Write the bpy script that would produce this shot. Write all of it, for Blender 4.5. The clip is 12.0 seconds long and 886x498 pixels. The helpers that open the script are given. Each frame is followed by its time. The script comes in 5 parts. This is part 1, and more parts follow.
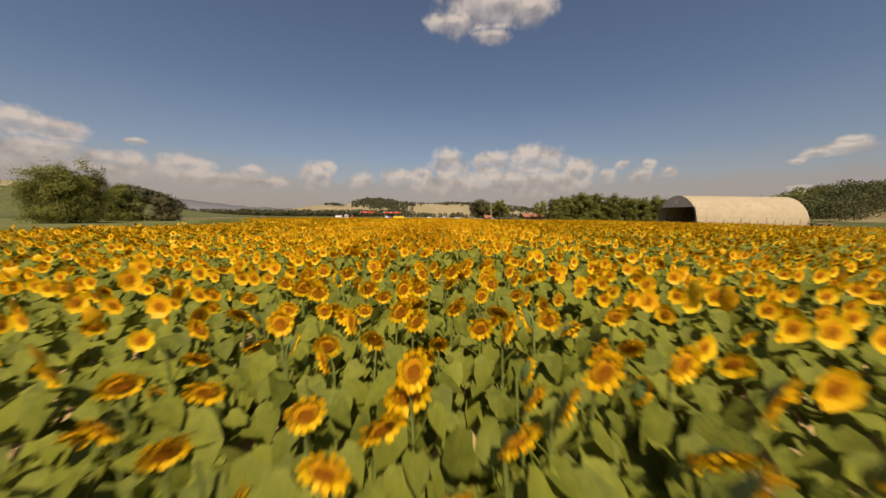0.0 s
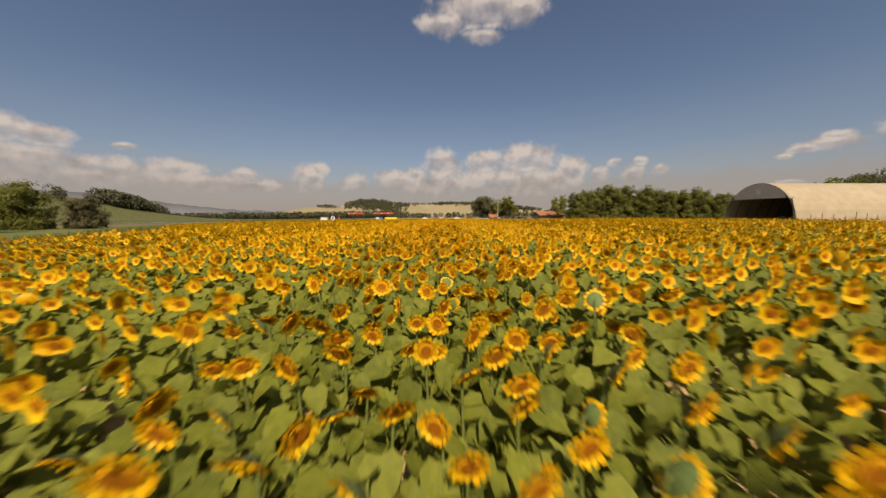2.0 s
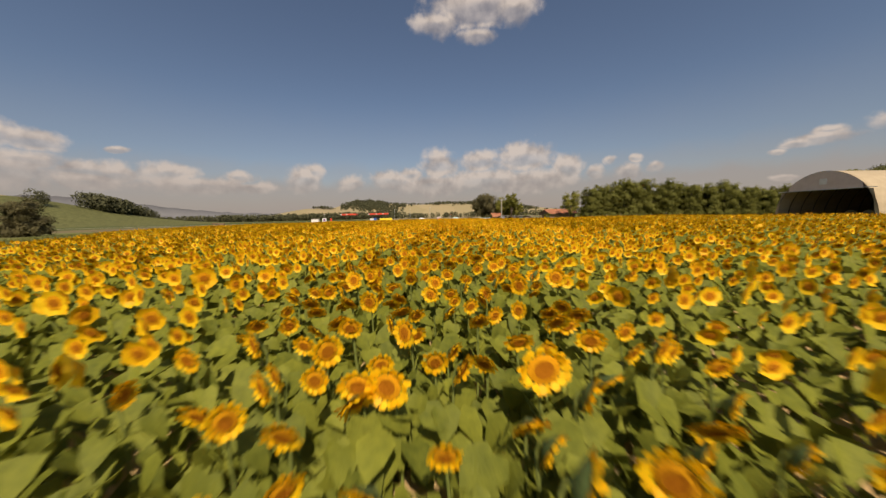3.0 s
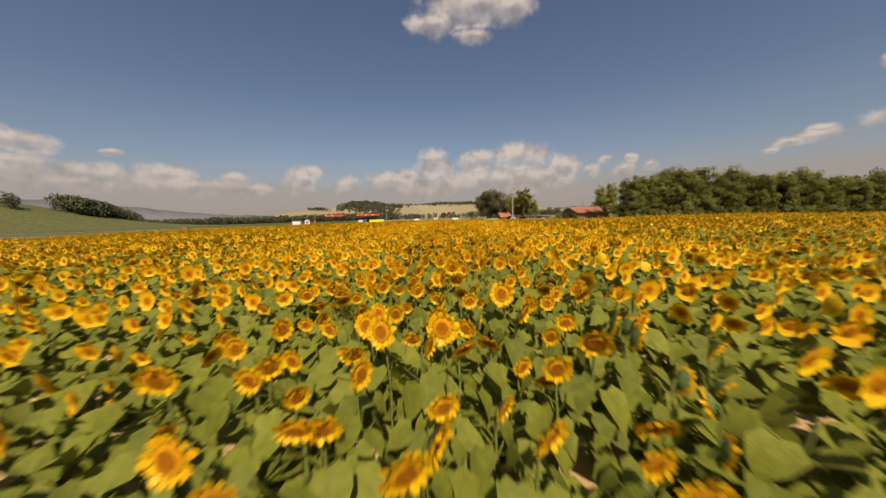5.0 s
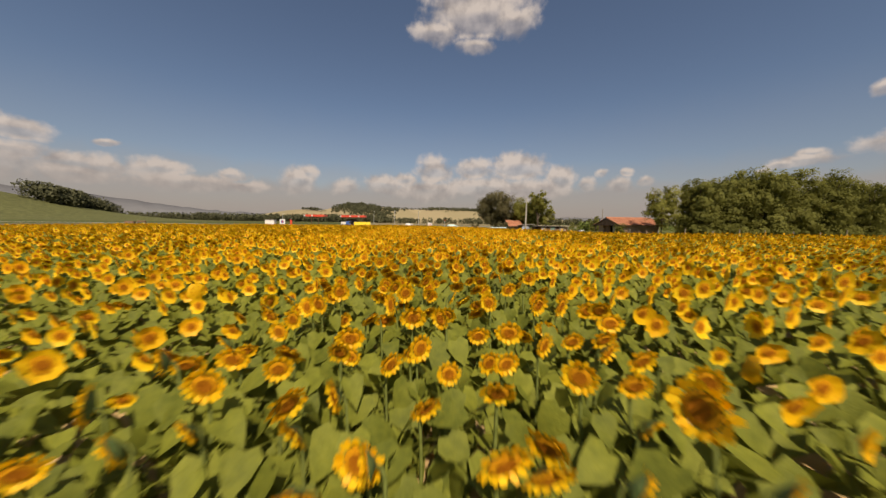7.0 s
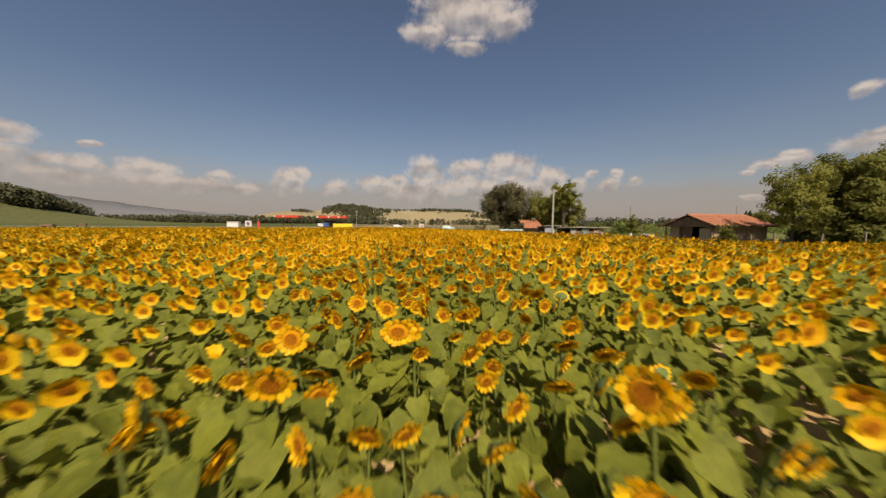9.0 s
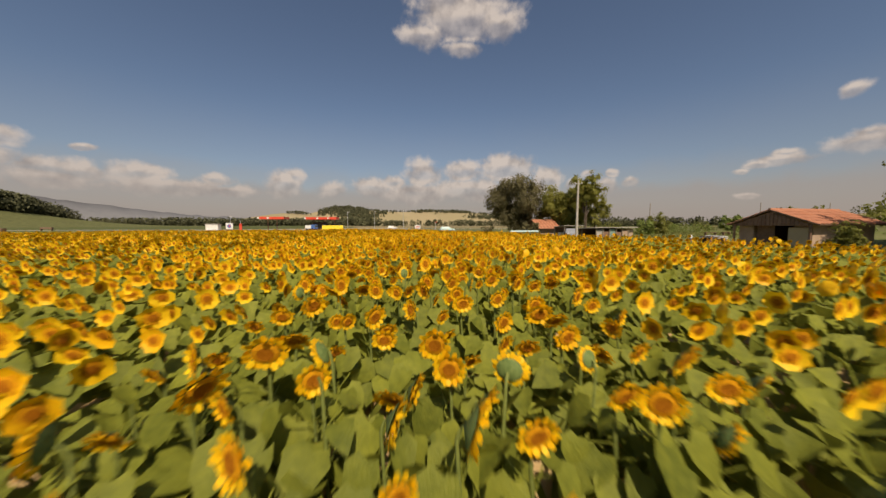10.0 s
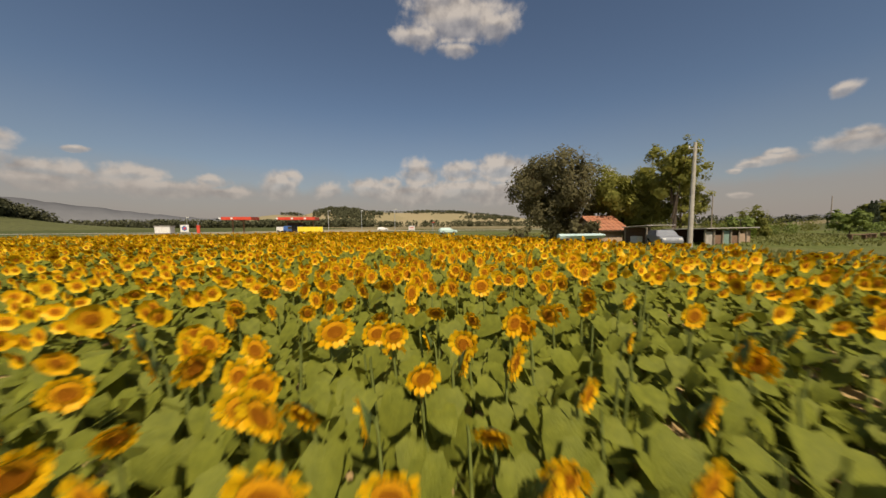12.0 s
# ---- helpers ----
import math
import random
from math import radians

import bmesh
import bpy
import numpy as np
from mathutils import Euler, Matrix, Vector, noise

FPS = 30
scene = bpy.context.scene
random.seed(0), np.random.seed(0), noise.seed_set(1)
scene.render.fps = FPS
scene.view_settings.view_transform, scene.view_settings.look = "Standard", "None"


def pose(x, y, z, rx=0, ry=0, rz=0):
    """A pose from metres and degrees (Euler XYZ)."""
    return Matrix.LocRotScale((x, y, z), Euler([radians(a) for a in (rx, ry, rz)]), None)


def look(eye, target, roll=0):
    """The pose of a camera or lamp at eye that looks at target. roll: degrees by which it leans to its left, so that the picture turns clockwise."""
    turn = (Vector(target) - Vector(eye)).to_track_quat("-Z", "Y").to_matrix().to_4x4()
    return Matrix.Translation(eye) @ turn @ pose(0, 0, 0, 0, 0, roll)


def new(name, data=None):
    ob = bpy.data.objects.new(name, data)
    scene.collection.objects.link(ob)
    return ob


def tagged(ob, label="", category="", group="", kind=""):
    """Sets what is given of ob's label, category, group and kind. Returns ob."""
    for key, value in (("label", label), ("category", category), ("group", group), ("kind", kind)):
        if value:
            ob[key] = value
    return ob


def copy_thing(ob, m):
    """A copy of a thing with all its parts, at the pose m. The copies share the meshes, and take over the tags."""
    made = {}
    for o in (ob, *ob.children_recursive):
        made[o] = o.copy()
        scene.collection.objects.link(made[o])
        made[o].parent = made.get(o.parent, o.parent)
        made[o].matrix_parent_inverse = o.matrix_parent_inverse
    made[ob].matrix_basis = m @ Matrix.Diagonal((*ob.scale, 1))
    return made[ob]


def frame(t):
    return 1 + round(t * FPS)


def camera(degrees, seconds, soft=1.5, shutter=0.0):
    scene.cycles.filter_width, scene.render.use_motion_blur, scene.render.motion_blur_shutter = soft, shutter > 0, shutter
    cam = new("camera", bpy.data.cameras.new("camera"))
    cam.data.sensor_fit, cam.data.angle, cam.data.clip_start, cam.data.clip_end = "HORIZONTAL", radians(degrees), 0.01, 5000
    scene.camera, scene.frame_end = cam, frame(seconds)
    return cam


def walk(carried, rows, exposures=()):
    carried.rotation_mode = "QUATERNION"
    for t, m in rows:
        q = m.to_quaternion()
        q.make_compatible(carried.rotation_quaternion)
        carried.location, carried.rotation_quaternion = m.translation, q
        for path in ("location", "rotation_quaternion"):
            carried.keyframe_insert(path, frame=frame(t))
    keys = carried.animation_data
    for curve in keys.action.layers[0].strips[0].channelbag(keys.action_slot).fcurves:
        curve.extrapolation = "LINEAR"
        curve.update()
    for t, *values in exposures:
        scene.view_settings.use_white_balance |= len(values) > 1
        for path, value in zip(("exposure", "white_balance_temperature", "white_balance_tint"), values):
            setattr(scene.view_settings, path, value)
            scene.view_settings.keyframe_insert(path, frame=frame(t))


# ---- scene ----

# ---------------------------------------------------------------- camera
cam = camera(107.93, 12.0, soft=1.5, shutter=0.13)
walk(cam, [
    (0.0, pose(0.00, 0.00, 2.119, 84.20, -0.37, 0.64)),
    (0.5, pose(-0.55, 5.60, 2.109, 84.24, -0.32, 0.39)),
    (1.0, pose(-1.07, 11.20, 2.105, 84.26, -0.15, 0.18)),
    (1.5, pose(-1.56, 16.83, 2.110, 84.26, 0.19, -0.12)),
    (2.0, pose(-2.00, 22.52, 2.126, 84.23, 0.62, -0.36)),
    (2.5, pose(-2.33, 28.20, 2.151, 84.21, 1.03, -0.61)),
    (3.0, pose(-2.58, 33.88, 2.180, 84.19, 1.45, -0.91)),
    (3.5, pose(-2.74, 39.53, 2.209, 84.19, 1.80, -1.07)),
    (5.5, pose(-2.27, 61.65, 2.225, 84.41, 1.69, -1.60)),
    (6.0, pose(-1.95, 67.08, 2.208, 84.67, 0.85, -1.71)),
    (6.5, pose(-1.60, 72.49, 2.191, 85.02, -0.20, -1.71)),
    (8.5, pose(-1.00, 94.46, 2.162, 85.47, -0.82, -3.12)),
    (9.0, pose(-0.94, 99.64, 2.140, 85.49, -0.33, -3.47)),
    (9.5, pose(-0.86, 104.74, 2.112, 85.61, -0.04, -3.83)),
    (10.0, pose(-0.78, 109.82, 2.083, 85.66, 0.12, -4.04)),
    (10.5, pose(-0.64, 114.85, 2.059, 85.70, 0.25, -4.23)),
    (11.0, pose(-0.51, 119.95, 2.043, 85.77, 0.40, -4.41)),
    (11.5, pose(-0.28, 125.07, 2.034, 85.76, 0.41, -4.49)),
    (12.0, pose(-0.00, 130.20, 2.030, 85.78, 0.45, -4.64)),
], exposures=[(0.0, 0.05, 7330, 15), (11.4, 0.03, 7300, 14), (12.0, -0.05, 7180, 11)])

# ---------------------------------------------------------------- sun and sky
SUN_AZ, SUN_EL = 171.0, 49.5   # degrees from +y towards +x, and above the horizon
sun_way = Vector((math.sin(radians(SUN_AZ)) * math.cos(radians(SUN_EL)),
                  math.cos(radians(SUN_AZ)) * math.cos(radians(SUN_EL)), math.sin(radians(SUN_EL))))
sun = new("sun", bpy.data.lights.new("sun", "SUN"))
sun.data.energy, sun.data.angle, sun.data.color = 4.65, radians(0.6), (1.0, 0.93, 0.80)
sun.matrix_world = look((0, 0, 60), Vector((0, 0, 60)) - sun_way)

# clouds: bearing, height over the horizon, half width, half height, all in degrees
HIGH_CLOUD = [
    (7.6, 31.0, 8.4, 3.0), (13.2, 30.0, 4.8, 2.0), (0.6, 29.0, 4.2, 1.6), (7.2, 27.4, 3.4, 1.2),
    (5.5, 33.2, 6.4, 2.4),
]
CUMULUS_ROW = [
    (-21.6, 6.1, 2.8, 1.8), (-20.2, 7.3, 1.6, 1.1), (0.4, 8.3, 3.3, 2.3), (7.9, 8.8, 3.3, 1.7),
    (15.2, 9.1, 4.4, 2.2), (21.7, 6.9, 2.5, 1.8), (26.0, 6.1, 1.4, 0.9), (30.4, 5.8, 2.0, 1.1),
    (33.8, 6.2, 1.2, 0.7), (31.3, 7.5, 0.9, 0.6), (28.0, 7.6, 0.9, 0.6), (-14.4, 5.4, 2.2, 1.2),
    (-8.2, 5.9, 3.5, 1.4), (-0.8, 5.1, 6.9, 1.7), (9.0, 5.7, 6.7, 1.7), (16.5, 5.3, 7.2, 1.7),
    (-4.3, 6.9, 2.0, 1.1),
]
LEFT_BANK = [
    (-30.9, 6.4, 2.2, 1.1), (-39.0, 6.4, 3.6, 1.5), (-44.0, 6.2, 2.1, 1.0), (-35.3, 5.1, 7.3, 1.3),
    (-46.5, 5.1, 2.8, 1.0), (-28.9, 4.9, 3.1, 0.9), (-50.1, 9.4, 2.9, 1.3), (-52.8, 9.6, 2.2, 1.7),
    (-51.5, 7.1, 4.3, 1.3), (-55.6, 7.1, 2.6, 2.7), (-43.4, 9.2, 1.1, 0.4), (-52.5, 5.8, 5.0, 2.4), (-46.0, 6.4, 3.6, 1.5),
]
RIGHT_CLOUDS = [
    (50.3, 7.7, 2.9, 0.75), (50.7, 8.4, 1.7, 0.75), (48.3, 7.4, 1.6, 0.5), (46.7, 6.7, 0.8, 0.4),
    (55.9, 8.7, 2.8, 1.1), (56.4, 9.5, 1.7, 0.8), (55.3, 14.1, 1.3, 0.8), (60.3, 10.5, 1.9, 1.6),
    (47.1, 3.5, 1.3, 0.4),
]


def build_sky():
    world = bpy.data.worlds.new("sky")
    scene.world = world
    world.use_nodes = True
    nt = world.node_tree
    nt.nodes.clear()
    N, L = nt.nodes.new, nt.links.new

    def math_node(op, a, b=None):
        n = N("ShaderNodeMath")
        n.operation = op
        for i, v in enumerate((a, b)):
            if v is None:
                continue
            if isinstance(v, (int, float)):
                n.inputs[i].default_value = v
            else:
                L(v, n.inputs[i])
        return n.outputs[0]

    def ramp(value, stops, mode="EASE"):
        n = N("ShaderNodeValToRGB")
        n.color_ramp.interpolation = mode
        el = n.color_ramp.elements
        while len(el) < len(stops):
            el.new(0.5)
        for e, (p, c) in zip(el, stops):
            e.position, e.color = p, (*c, 1) if isinstance(c, tuple) else (c, c, c, 1)
        L(value, n.inputs[0])
        return n.outputs[0]

    def mix(f, a, b):
        n = N("ShaderNodeMix")
        n.data_type = "RGBA"
        for sock, v in ((n.inputs[0], f), (n.inputs[6], a), (n.inputs[7], b)):
            if isinstance(v, (float, int, tuple)):
                sock.default_value = v if not isinstance(v, tuple) else (*v, 1)
            else:
                L(v, sock)
        return n.outputs[2]

    sky = N("ShaderNodeTexSky")
    sky.sky_type, sky.sun_disc = "NISHITA", False
    sky.sun_elevation, sky.sun_rotation = radians(SUN_EL), radians(SUN_AZ)
    sky.air_density, sky.dust_density, sky.ozone_density, sky.altitude = 1.0, 1.2, 3.2, 200

    way = N("ShaderNodeTexCoord").outputs["Generated"]
    part_xyz = N("ShaderNodeSeparateXYZ")
    L(way, part_xyz.inputs[0])
    X, Y, Z = part_xyz.outputs
    az = math_node("MULTIPLY", math_node("ARCTAN2", X, Y), 180 / math.pi)
    el = math_node("MULTIPLY", math_node("ARCSINE", Z), 180 / math.pi)

    def noise_node(scale, detail, rough=0.55, offset=(0, 0, 0), squash=1.0):
        mp = N("ShaderNodeMapping")
        mp.inputs["Location"].default_value = offset
        mp.inputs["Scale"].default_value = (1, 1, squash)
        L(way, mp.inputs[0])
        n = N("ShaderNodeTexNoise")
        n.inputs["Scale"].default_value, n.inputs["Detail"].default_value = scale, detail
        n.inputs["Roughness"].default_value = rough
        L(mp.outputs[0], n.inputs["Vector"])
        return n

    puff = noise_node(20, 4, 0.48)
    puff_up = noise_node(20, 4, 0.48, offset=(0.006, 0.0, -0.022))
    warp = noise_node(11, 3)
    # a place in the sky, pushed about by the noise, so that no outline stays an ellipse
    spot = N("ShaderNodeCombineXYZ")
    L(az, spot.inputs[0]), L(el, spot.inputs[1])
    push = N("ShaderNodeVectorMath")
    push.operation = "MULTIPLY_ADD"
    L(warp.outputs["Color"], push.inputs[0])
    push.inputs[1].default_value, push.inputs[2].default_value = (2.6, 1.1, 0), (-1.3, -0.55, 0)
    place = N("ShaderNodeVectorMath")
    place.operation = "ADD"
    L(spot.outputs[0], place.inputs[0]), L(push.outputs[0], place.inputs[1])

    nearest = raised = None
    puffed = [(a, e + 0.3, w, h * 1.2) for a, e, w, h in CUMULUS_ROW]
    for a, e, w, h in HIGH_CLOUD + puffed + LEFT_BANK + RIGHT_CLOUDS:
        d = N("ShaderNodeVectorMath")
        d.operation = "MULTIPLY_ADD"
        d.inputs[1].default_value = (1 / w, 1 / h, 0)
        d.inputs[2].default_value = (-a / w, -e / h, 0)
        L(place.outputs[0], d.inputs[0])
        for lift in (0.0, 0.5):
            size = N("ShaderNodeVectorMath")
            size.operation = "DISTANCE"
            L(d.outputs[0], size.inputs[0])
            size.inputs[1].default_value = (0, lift, 0)
            dist = size.outputs["Value"]
            if lift:
                raised = dist if raised is None else math_node("MINIMUM", raised, dist)
            else:
                nearest = dist if nearest is None else math_node("MINIMUM", nearest, dist)
    body = math_node("SUBTRACT", 1.0, nearest)
    crown = math_node("SUBTRACT", nearest, raised)   # over 0 towards a cloud's top, under 0 towards its base
    fine = noise_node(70, 4, 0.5)
    lumpy = math_node("ADD", math_node("ADD", body, math_node("MULTIPLY", math_node("SUBTRACT", puff.outputs[0], 0.5), 1.15)),
                      math_node("MULTIPLY", math_node("SUBTRACT", fine.outputs[0], 0.5), 0.55))
    edge = ramp(math_node("ADD", lumpy, 0.35), [(0.10, 0.0), (0.80, 1.0)])
    base = ramp(math_node("ADD", crown, 0.5), [(0.0, 0.62), (0.6, 1.0)])
    cover = math_node("MULTIPLY", edge, base)
    relief = math_node("MULTIPLY", math_node("SUBTRACT", puff.outputs[0], puff_up.outputs[0]), 2.1)
    lit = math_node("ADD", math_node("ADD", math_node("MULTIPLY", body, 0.10), relief), math_node("ADD", math_node("MULTIPLY", crown, 0.42), 0.50))
    tone = ramp(lit, [(0.1, CLOUD_SHADE), (0.75, CLOUD_LIT)], "LINEAR")

    # thin haze and a low bank of cloud towards the horizon
    haze = ramp(math_node("ADD", math_node("DIVIDE", el, 30.0), math_node("MULTIPLY", math_node("SUBTRACT", warp.outputs[0], 0.5), 0.10)),
                [(0.0, 0.96), (0.15, 0.82), (0.235, 0.36), (0.34, 0.12), (0.65, 0.0)])
    clear = mix(math_node("MULTIPLY", haze, 0.95), sky.outputs[0], HAZE)
    veil = ramp(math_node("ADD", math_node("DIVIDE", az, 120.0), 0.5), [(0.05, 0.74), (0.36, 0.42)])   # thicker haze towards the western hills
    final = mix(math_node("MULTIPLY", cover, 0.90), clear, mix(math_node("MULTIPLY", haze, veil), tone, HAZE))
    bg = N("ShaderNodeBackground")
    bg.inputs["Strength"].default_value = SKY_STRENGTH
    L(final, bg.inputs["Color"])
    out = N("ShaderNodeOutputWorld")
    L(bg.outputs[0], out.inputs["Surface"])


SKY_STRENGTH = 0.078
HAZE = (4.15, 3.80, 3.68)
CLOUD_LIT, CLOUD_SHADE = (7.7, 7.1, 6.65), (3.9, 3.65, 3.65)
build_sky()


# ---------------------------------------------------------------- materials
def material(name, dark, light, scale=4.0, rough=0.8, bump=0.0, bump_scale=None, glow=0.0, island=0.0, by_object=0.0,
             see_through=0.0, metal=0.0, big=0.0, big_scale=0.05, tint=(0.5, 0.5, 0.5), spec=0.3):
    """A surface whose colour wanders between dark and light in a fine grain; big: how far a coarse stain pulls it to tint;
    island, by_object: how far single pieces differ; see_through: the share of light that passes, as through a leaf."""
    m = bpy.data.materials.new(name)
    m.use_nodes = True
    nt = m.node_tree
    N, L = nt.nodes.new, nt.links.new
    bsdf = nt.nodes["Principled BSDF"]
    bsdf.inputs["Roughness"].default_value = rough
    bsdf.inputs["Metallic"].default_value = metal
    bsdf.inputs["Specular IOR Level"].default_value = spec
    geo = N("ShaderNodeNewGeometry")
    grain = N("ShaderNodeTexNoise")
    grain.inputs["Scale"].default_value, grain.inputs["Detail"].default_value = scale, 5
    L(geo.outputs["Position"], grain.inputs["Vector"])
    value = grain.outputs[0]
    spread = N("ShaderNodeMapRange")
    spread.inputs[1].default_value, spread.inputs[2].default_value = 0.3, 0.7
    L(value, spread.inputs[0])
    value = spread.outputs[0]
    for amount, source in ((island, geo.outputs["Random Per Island"]), (by_object, None)):
        if amount:
            if source is None:
                source = N("ShaderNodeObjectInfo").outputs["Random"]
            mixv = N("ShaderNodeMix")
            mixv.inputs[0].default_value = amount
            L(value, mixv.inputs[2]), L(source, mixv.inputs[3])
            value = mixv.outputs[0]
    col = N("ShaderNodeMix")
    col.data_type = "RGBA"
    col.inputs[6].default_value, col.inputs[7].default_value = (*dark, 1), (*light, 1)
    L(value, col.inputs[0])
    colour = col.outputs[2]
    if big:
        stain = N("ShaderNodeTexNoise")
        stain.inputs["Scale"].default_value, stain.inputs["Detail"].default_value = big_scale, 4
        L(geo.outputs["Position"], stain.inputs["Vector"])
        r = N("ShaderNodeMapRange")
        r.inputs[1].default_value, r.inputs[2].default_value, r.inputs[4].default_value = 0.42, 0.62, big
        L(stain.outputs[0], r.inputs[0])
        c2 = N("ShaderNodeMix")
        c2.data_type = "RGBA"
        L(r.outputs[0], c2.inputs[0]), L(colour, c2.inputs[6])
        c2.inputs[7].default_value = (*tint, 1)
        colour = c2.outputs[2]
    L(colour, bsdf.inputs["Base Color"])
    if bump:
        bn = N("ShaderNodeTexNoise")
        bn.inputs["Scale"].default_value, bn.inputs["Detail"].default_value = bump_scale or scale * 3, 4
        L(geo.outputs["Position"], bn.inputs["Vector"])
        b = N("ShaderNodeBump")
        b.inputs["Strength"].default_value, b.inputs["Distance"].default_value = min(1, bump), 0.05
        L(bn.outputs[0], b.inputs["Height"]), L(b.outputs[0], bsdf.inputs["Normal"])
    if glow:
        L(colour, bsdf.inputs["Emission Color"])
        bsdf.inputs["Emission Strength"].default_value = glow
    if see_through:
        thin = N("ShaderNodeBsdfTranslucent")
        L(colour, thin.inputs[0])
        both = N("ShaderNodeMixShader")
        both.inputs[0].default_value = see_through
        L(bsdf.outputs[0], both.inputs[1]), L(thin.outputs[0], both.inputs[2])
        L(both.outputs[0], nt.nodes["Material Output"].inputs["Surface"])
    return m


LEAF = material("sunflower_leaf", (0.100, 0.119, 0.018), (0.268, 0.276, 0.037), 14, 0.55, 0.25, 60, island=0.55, see_through=0.26, spec=0.15)
PETAL = material("sunflower_petal", (0.87, 0.40, 0.006), (0.99, 0.665, 0.019), 30, 0.55, island=0.6, see_through=0.25)
CORE = material("seed_disc", (0.36, 0.105, 0.008), (0.60, 0.215, 0.014), 220, 0.95, 0.6, 300, spec=0.05)
RING = material("floret_ring", (0.60, 0.23, 0.010), (0.82, 0.39, 0.016), 160, 0.95, 0.5, 300, spec=0.05)
STEM = material("sunflower_stem", (0.13, 0.155, 0.030), (0.21, 0.235, 0.055), 20, 0.7)
BRACT = material("sunflower_bract", (0.10, 0.15, 0.035), (0.17, 0.22, 0.06), 30, 0.7)
SOIL = material("dry_soil", (0.46, 0.305, 0.132), (0.59, 0.405, 0.188), 3.0, 0.95, 0.5, 14, big=0.35, big_scale=0.7, tint=(0.40, 0.260, 0.112))
GRASS = material("grass_blades", (0.125, 0.137, 0.032), (0.25, 0.245, 0.072), 2.5, 0.8, island=0.6, see_through=0.2)
STRAW = material("dry_grass", (0.22, 0.19, 0.09), (0.38, 0.32, 0.17), 2.5, 0.85, island=0.6, see_through=0.2)
BARK = material("bark", (0.07, 0.05, 0.035), (0.15, 0.115, 0.08), 6, 0.95, 0.8, 18)
FOL_GROVE = material("grove_leaves", (0.165, 0.168, 0.042), (0.280, 0.275, 0.072), 0.6, 0.7, island=0.3, see_through=0.55, spec=0.1)
FOL_DARK = material("dark_tree_leaves", (0.135, 0.118, 0.060), (0.215, 0.190, 0.092), 0.8, 0.8, island=0.3, see_through=0.45, spec=0.08)
FOL_SLOPE = material("slope_wood_leaves", (0.080, 0.083, 0.030), (0.120, 0.120, 0.045), 0.25, 0.8, island=0.35, see_through=0.3)
FOL_LIGHT = material("light_tree_leaves", (0.210, 0.208, 0.044), (0.370, 0.352, 0.092), 0.8, 0.75, island=0.35, see_through=0.5, spec=0.1)
FOL_BLUE = material("cypress_leaves", (0.040, 0.052, 0.026), (0.085, 0.098, 0.048), 1.5, 0.7, island=0.5, see_through=0.25)
FOL_BRIGHT = material("bright_shrub_leaves", (0.11, 0.15, 0.025), (0.22, 0.26, 0.06), 1.0, 0.6, island=0.5, see_through=0.25)
FOL_FAR = material("far_wood_leaves", (0.072, 0.074, 0.040), (0.105, 0.104, 0.056), 0.2, 0.9, island=0.3, spec=0.03)
CANVAS = material("cream_canvas", (0.40, 0.315, 0.20), (0.47, 0.375, 0.245), 0.8, 0.75, 0.15, 5, big=0.3, big_scale=0.25, tint=(0.37, 0.29, 0.18))
CANVAS_GREY = material("grey_canvas", (0.62, 0.50, 0.43), (0.70, 0.57, 0.49), 0.9, 0.8, 0.15, 5)
DARK_IN = material("dark_interior", (0.03, 0.02, 0.018), (0.06, 0.04, 0.032), 1.0, 0.95)
STEEL = material("galvanised_steel", (0.42, 0.42, 0.41), (0.55, 0.55, 0.54), 6, 0.5, metal=0.6)
# galvanised hoops: the shade inside the barn is put into this dark tone
SHADED_STEEL = material("shaded_steel", (0.07, 0.06, 0.055), (0.11, 0.095, 0.085), 6, 0.6)
CONCRETE = material("concrete", (0.40, 0.36, 0.30), (0.54, 0.49, 0.41), 3, 0.9, 0.3, 30, big=0.3, big_scale=0.9, tint=(0.33, 0.29, 0.24))
PLASTER = material("weathered_plaster", (0.36, 0.25, 0.17), (0.48, 0.34, 0.24), 1.5, 0.9, 0.3, 20, big=0.4, big_scale=0.6, tint=(0.30, 0.20, 0.14))
TILE_RED = material("terracotta_tiles", (0.34, 0.125, 0.065), (0.48, 0.21, 0.115), 2.2, 0.85, 0.4, 12, by_object=0.5, big=0.3, big_scale=0.5, tint=(0.36, 0.16, 0.10))
WOOD = material("weathered_timber", (0.15, 0.085, 0.055), (0.26, 0.16, 0.105), 5, 0.85, 0.4, 25, by_object=0.4)
POST_WOOD = material("grey_post_wood", (0.20, 0.16, 0.12), (0.36, 0.30, 0.23), 6, 0.9, 0.4, 30, by_object=0.4)
RED = material("red_enamel", (0.58, 0.055, 0.030), (0.70, 0.09, 0.05), 2, 0.45)
YELLOW = material("yellow_paint", (0.80, 0.58, 0.03), (0.88, 0.68, 0.06), 2, 0.6)
WHITE = material("white_paint", (0.66, 0.64, 0.60), (0.80, 0.78, 0.74), 2, 0.55)
BLUE = material("blue_paint", (0.05, 0.12, 0.34), (0.08, 0.17, 0.42), 2, 0.4)
GLASS = material("dark_glass", (0.02, 0.025, 0.03), (0.04, 0.045, 0.05), 2, 0.08, spec=0.6)
RUBBER = material("tyre_rubber", (0.015, 0.015, 0.015), (0.03, 0.03, 0.03), 10, 0.9)
SILVER = material("silver_car_paint", (0.26, 0.27, 0.29), (0.33, 0.34, 0.36), 3, 0.4, metal=0.2)
TEAL = material("pale_turquoise", (0.45, 0.62, 0.58), (0.62, 0.74, 0.70), 3, 0.5)
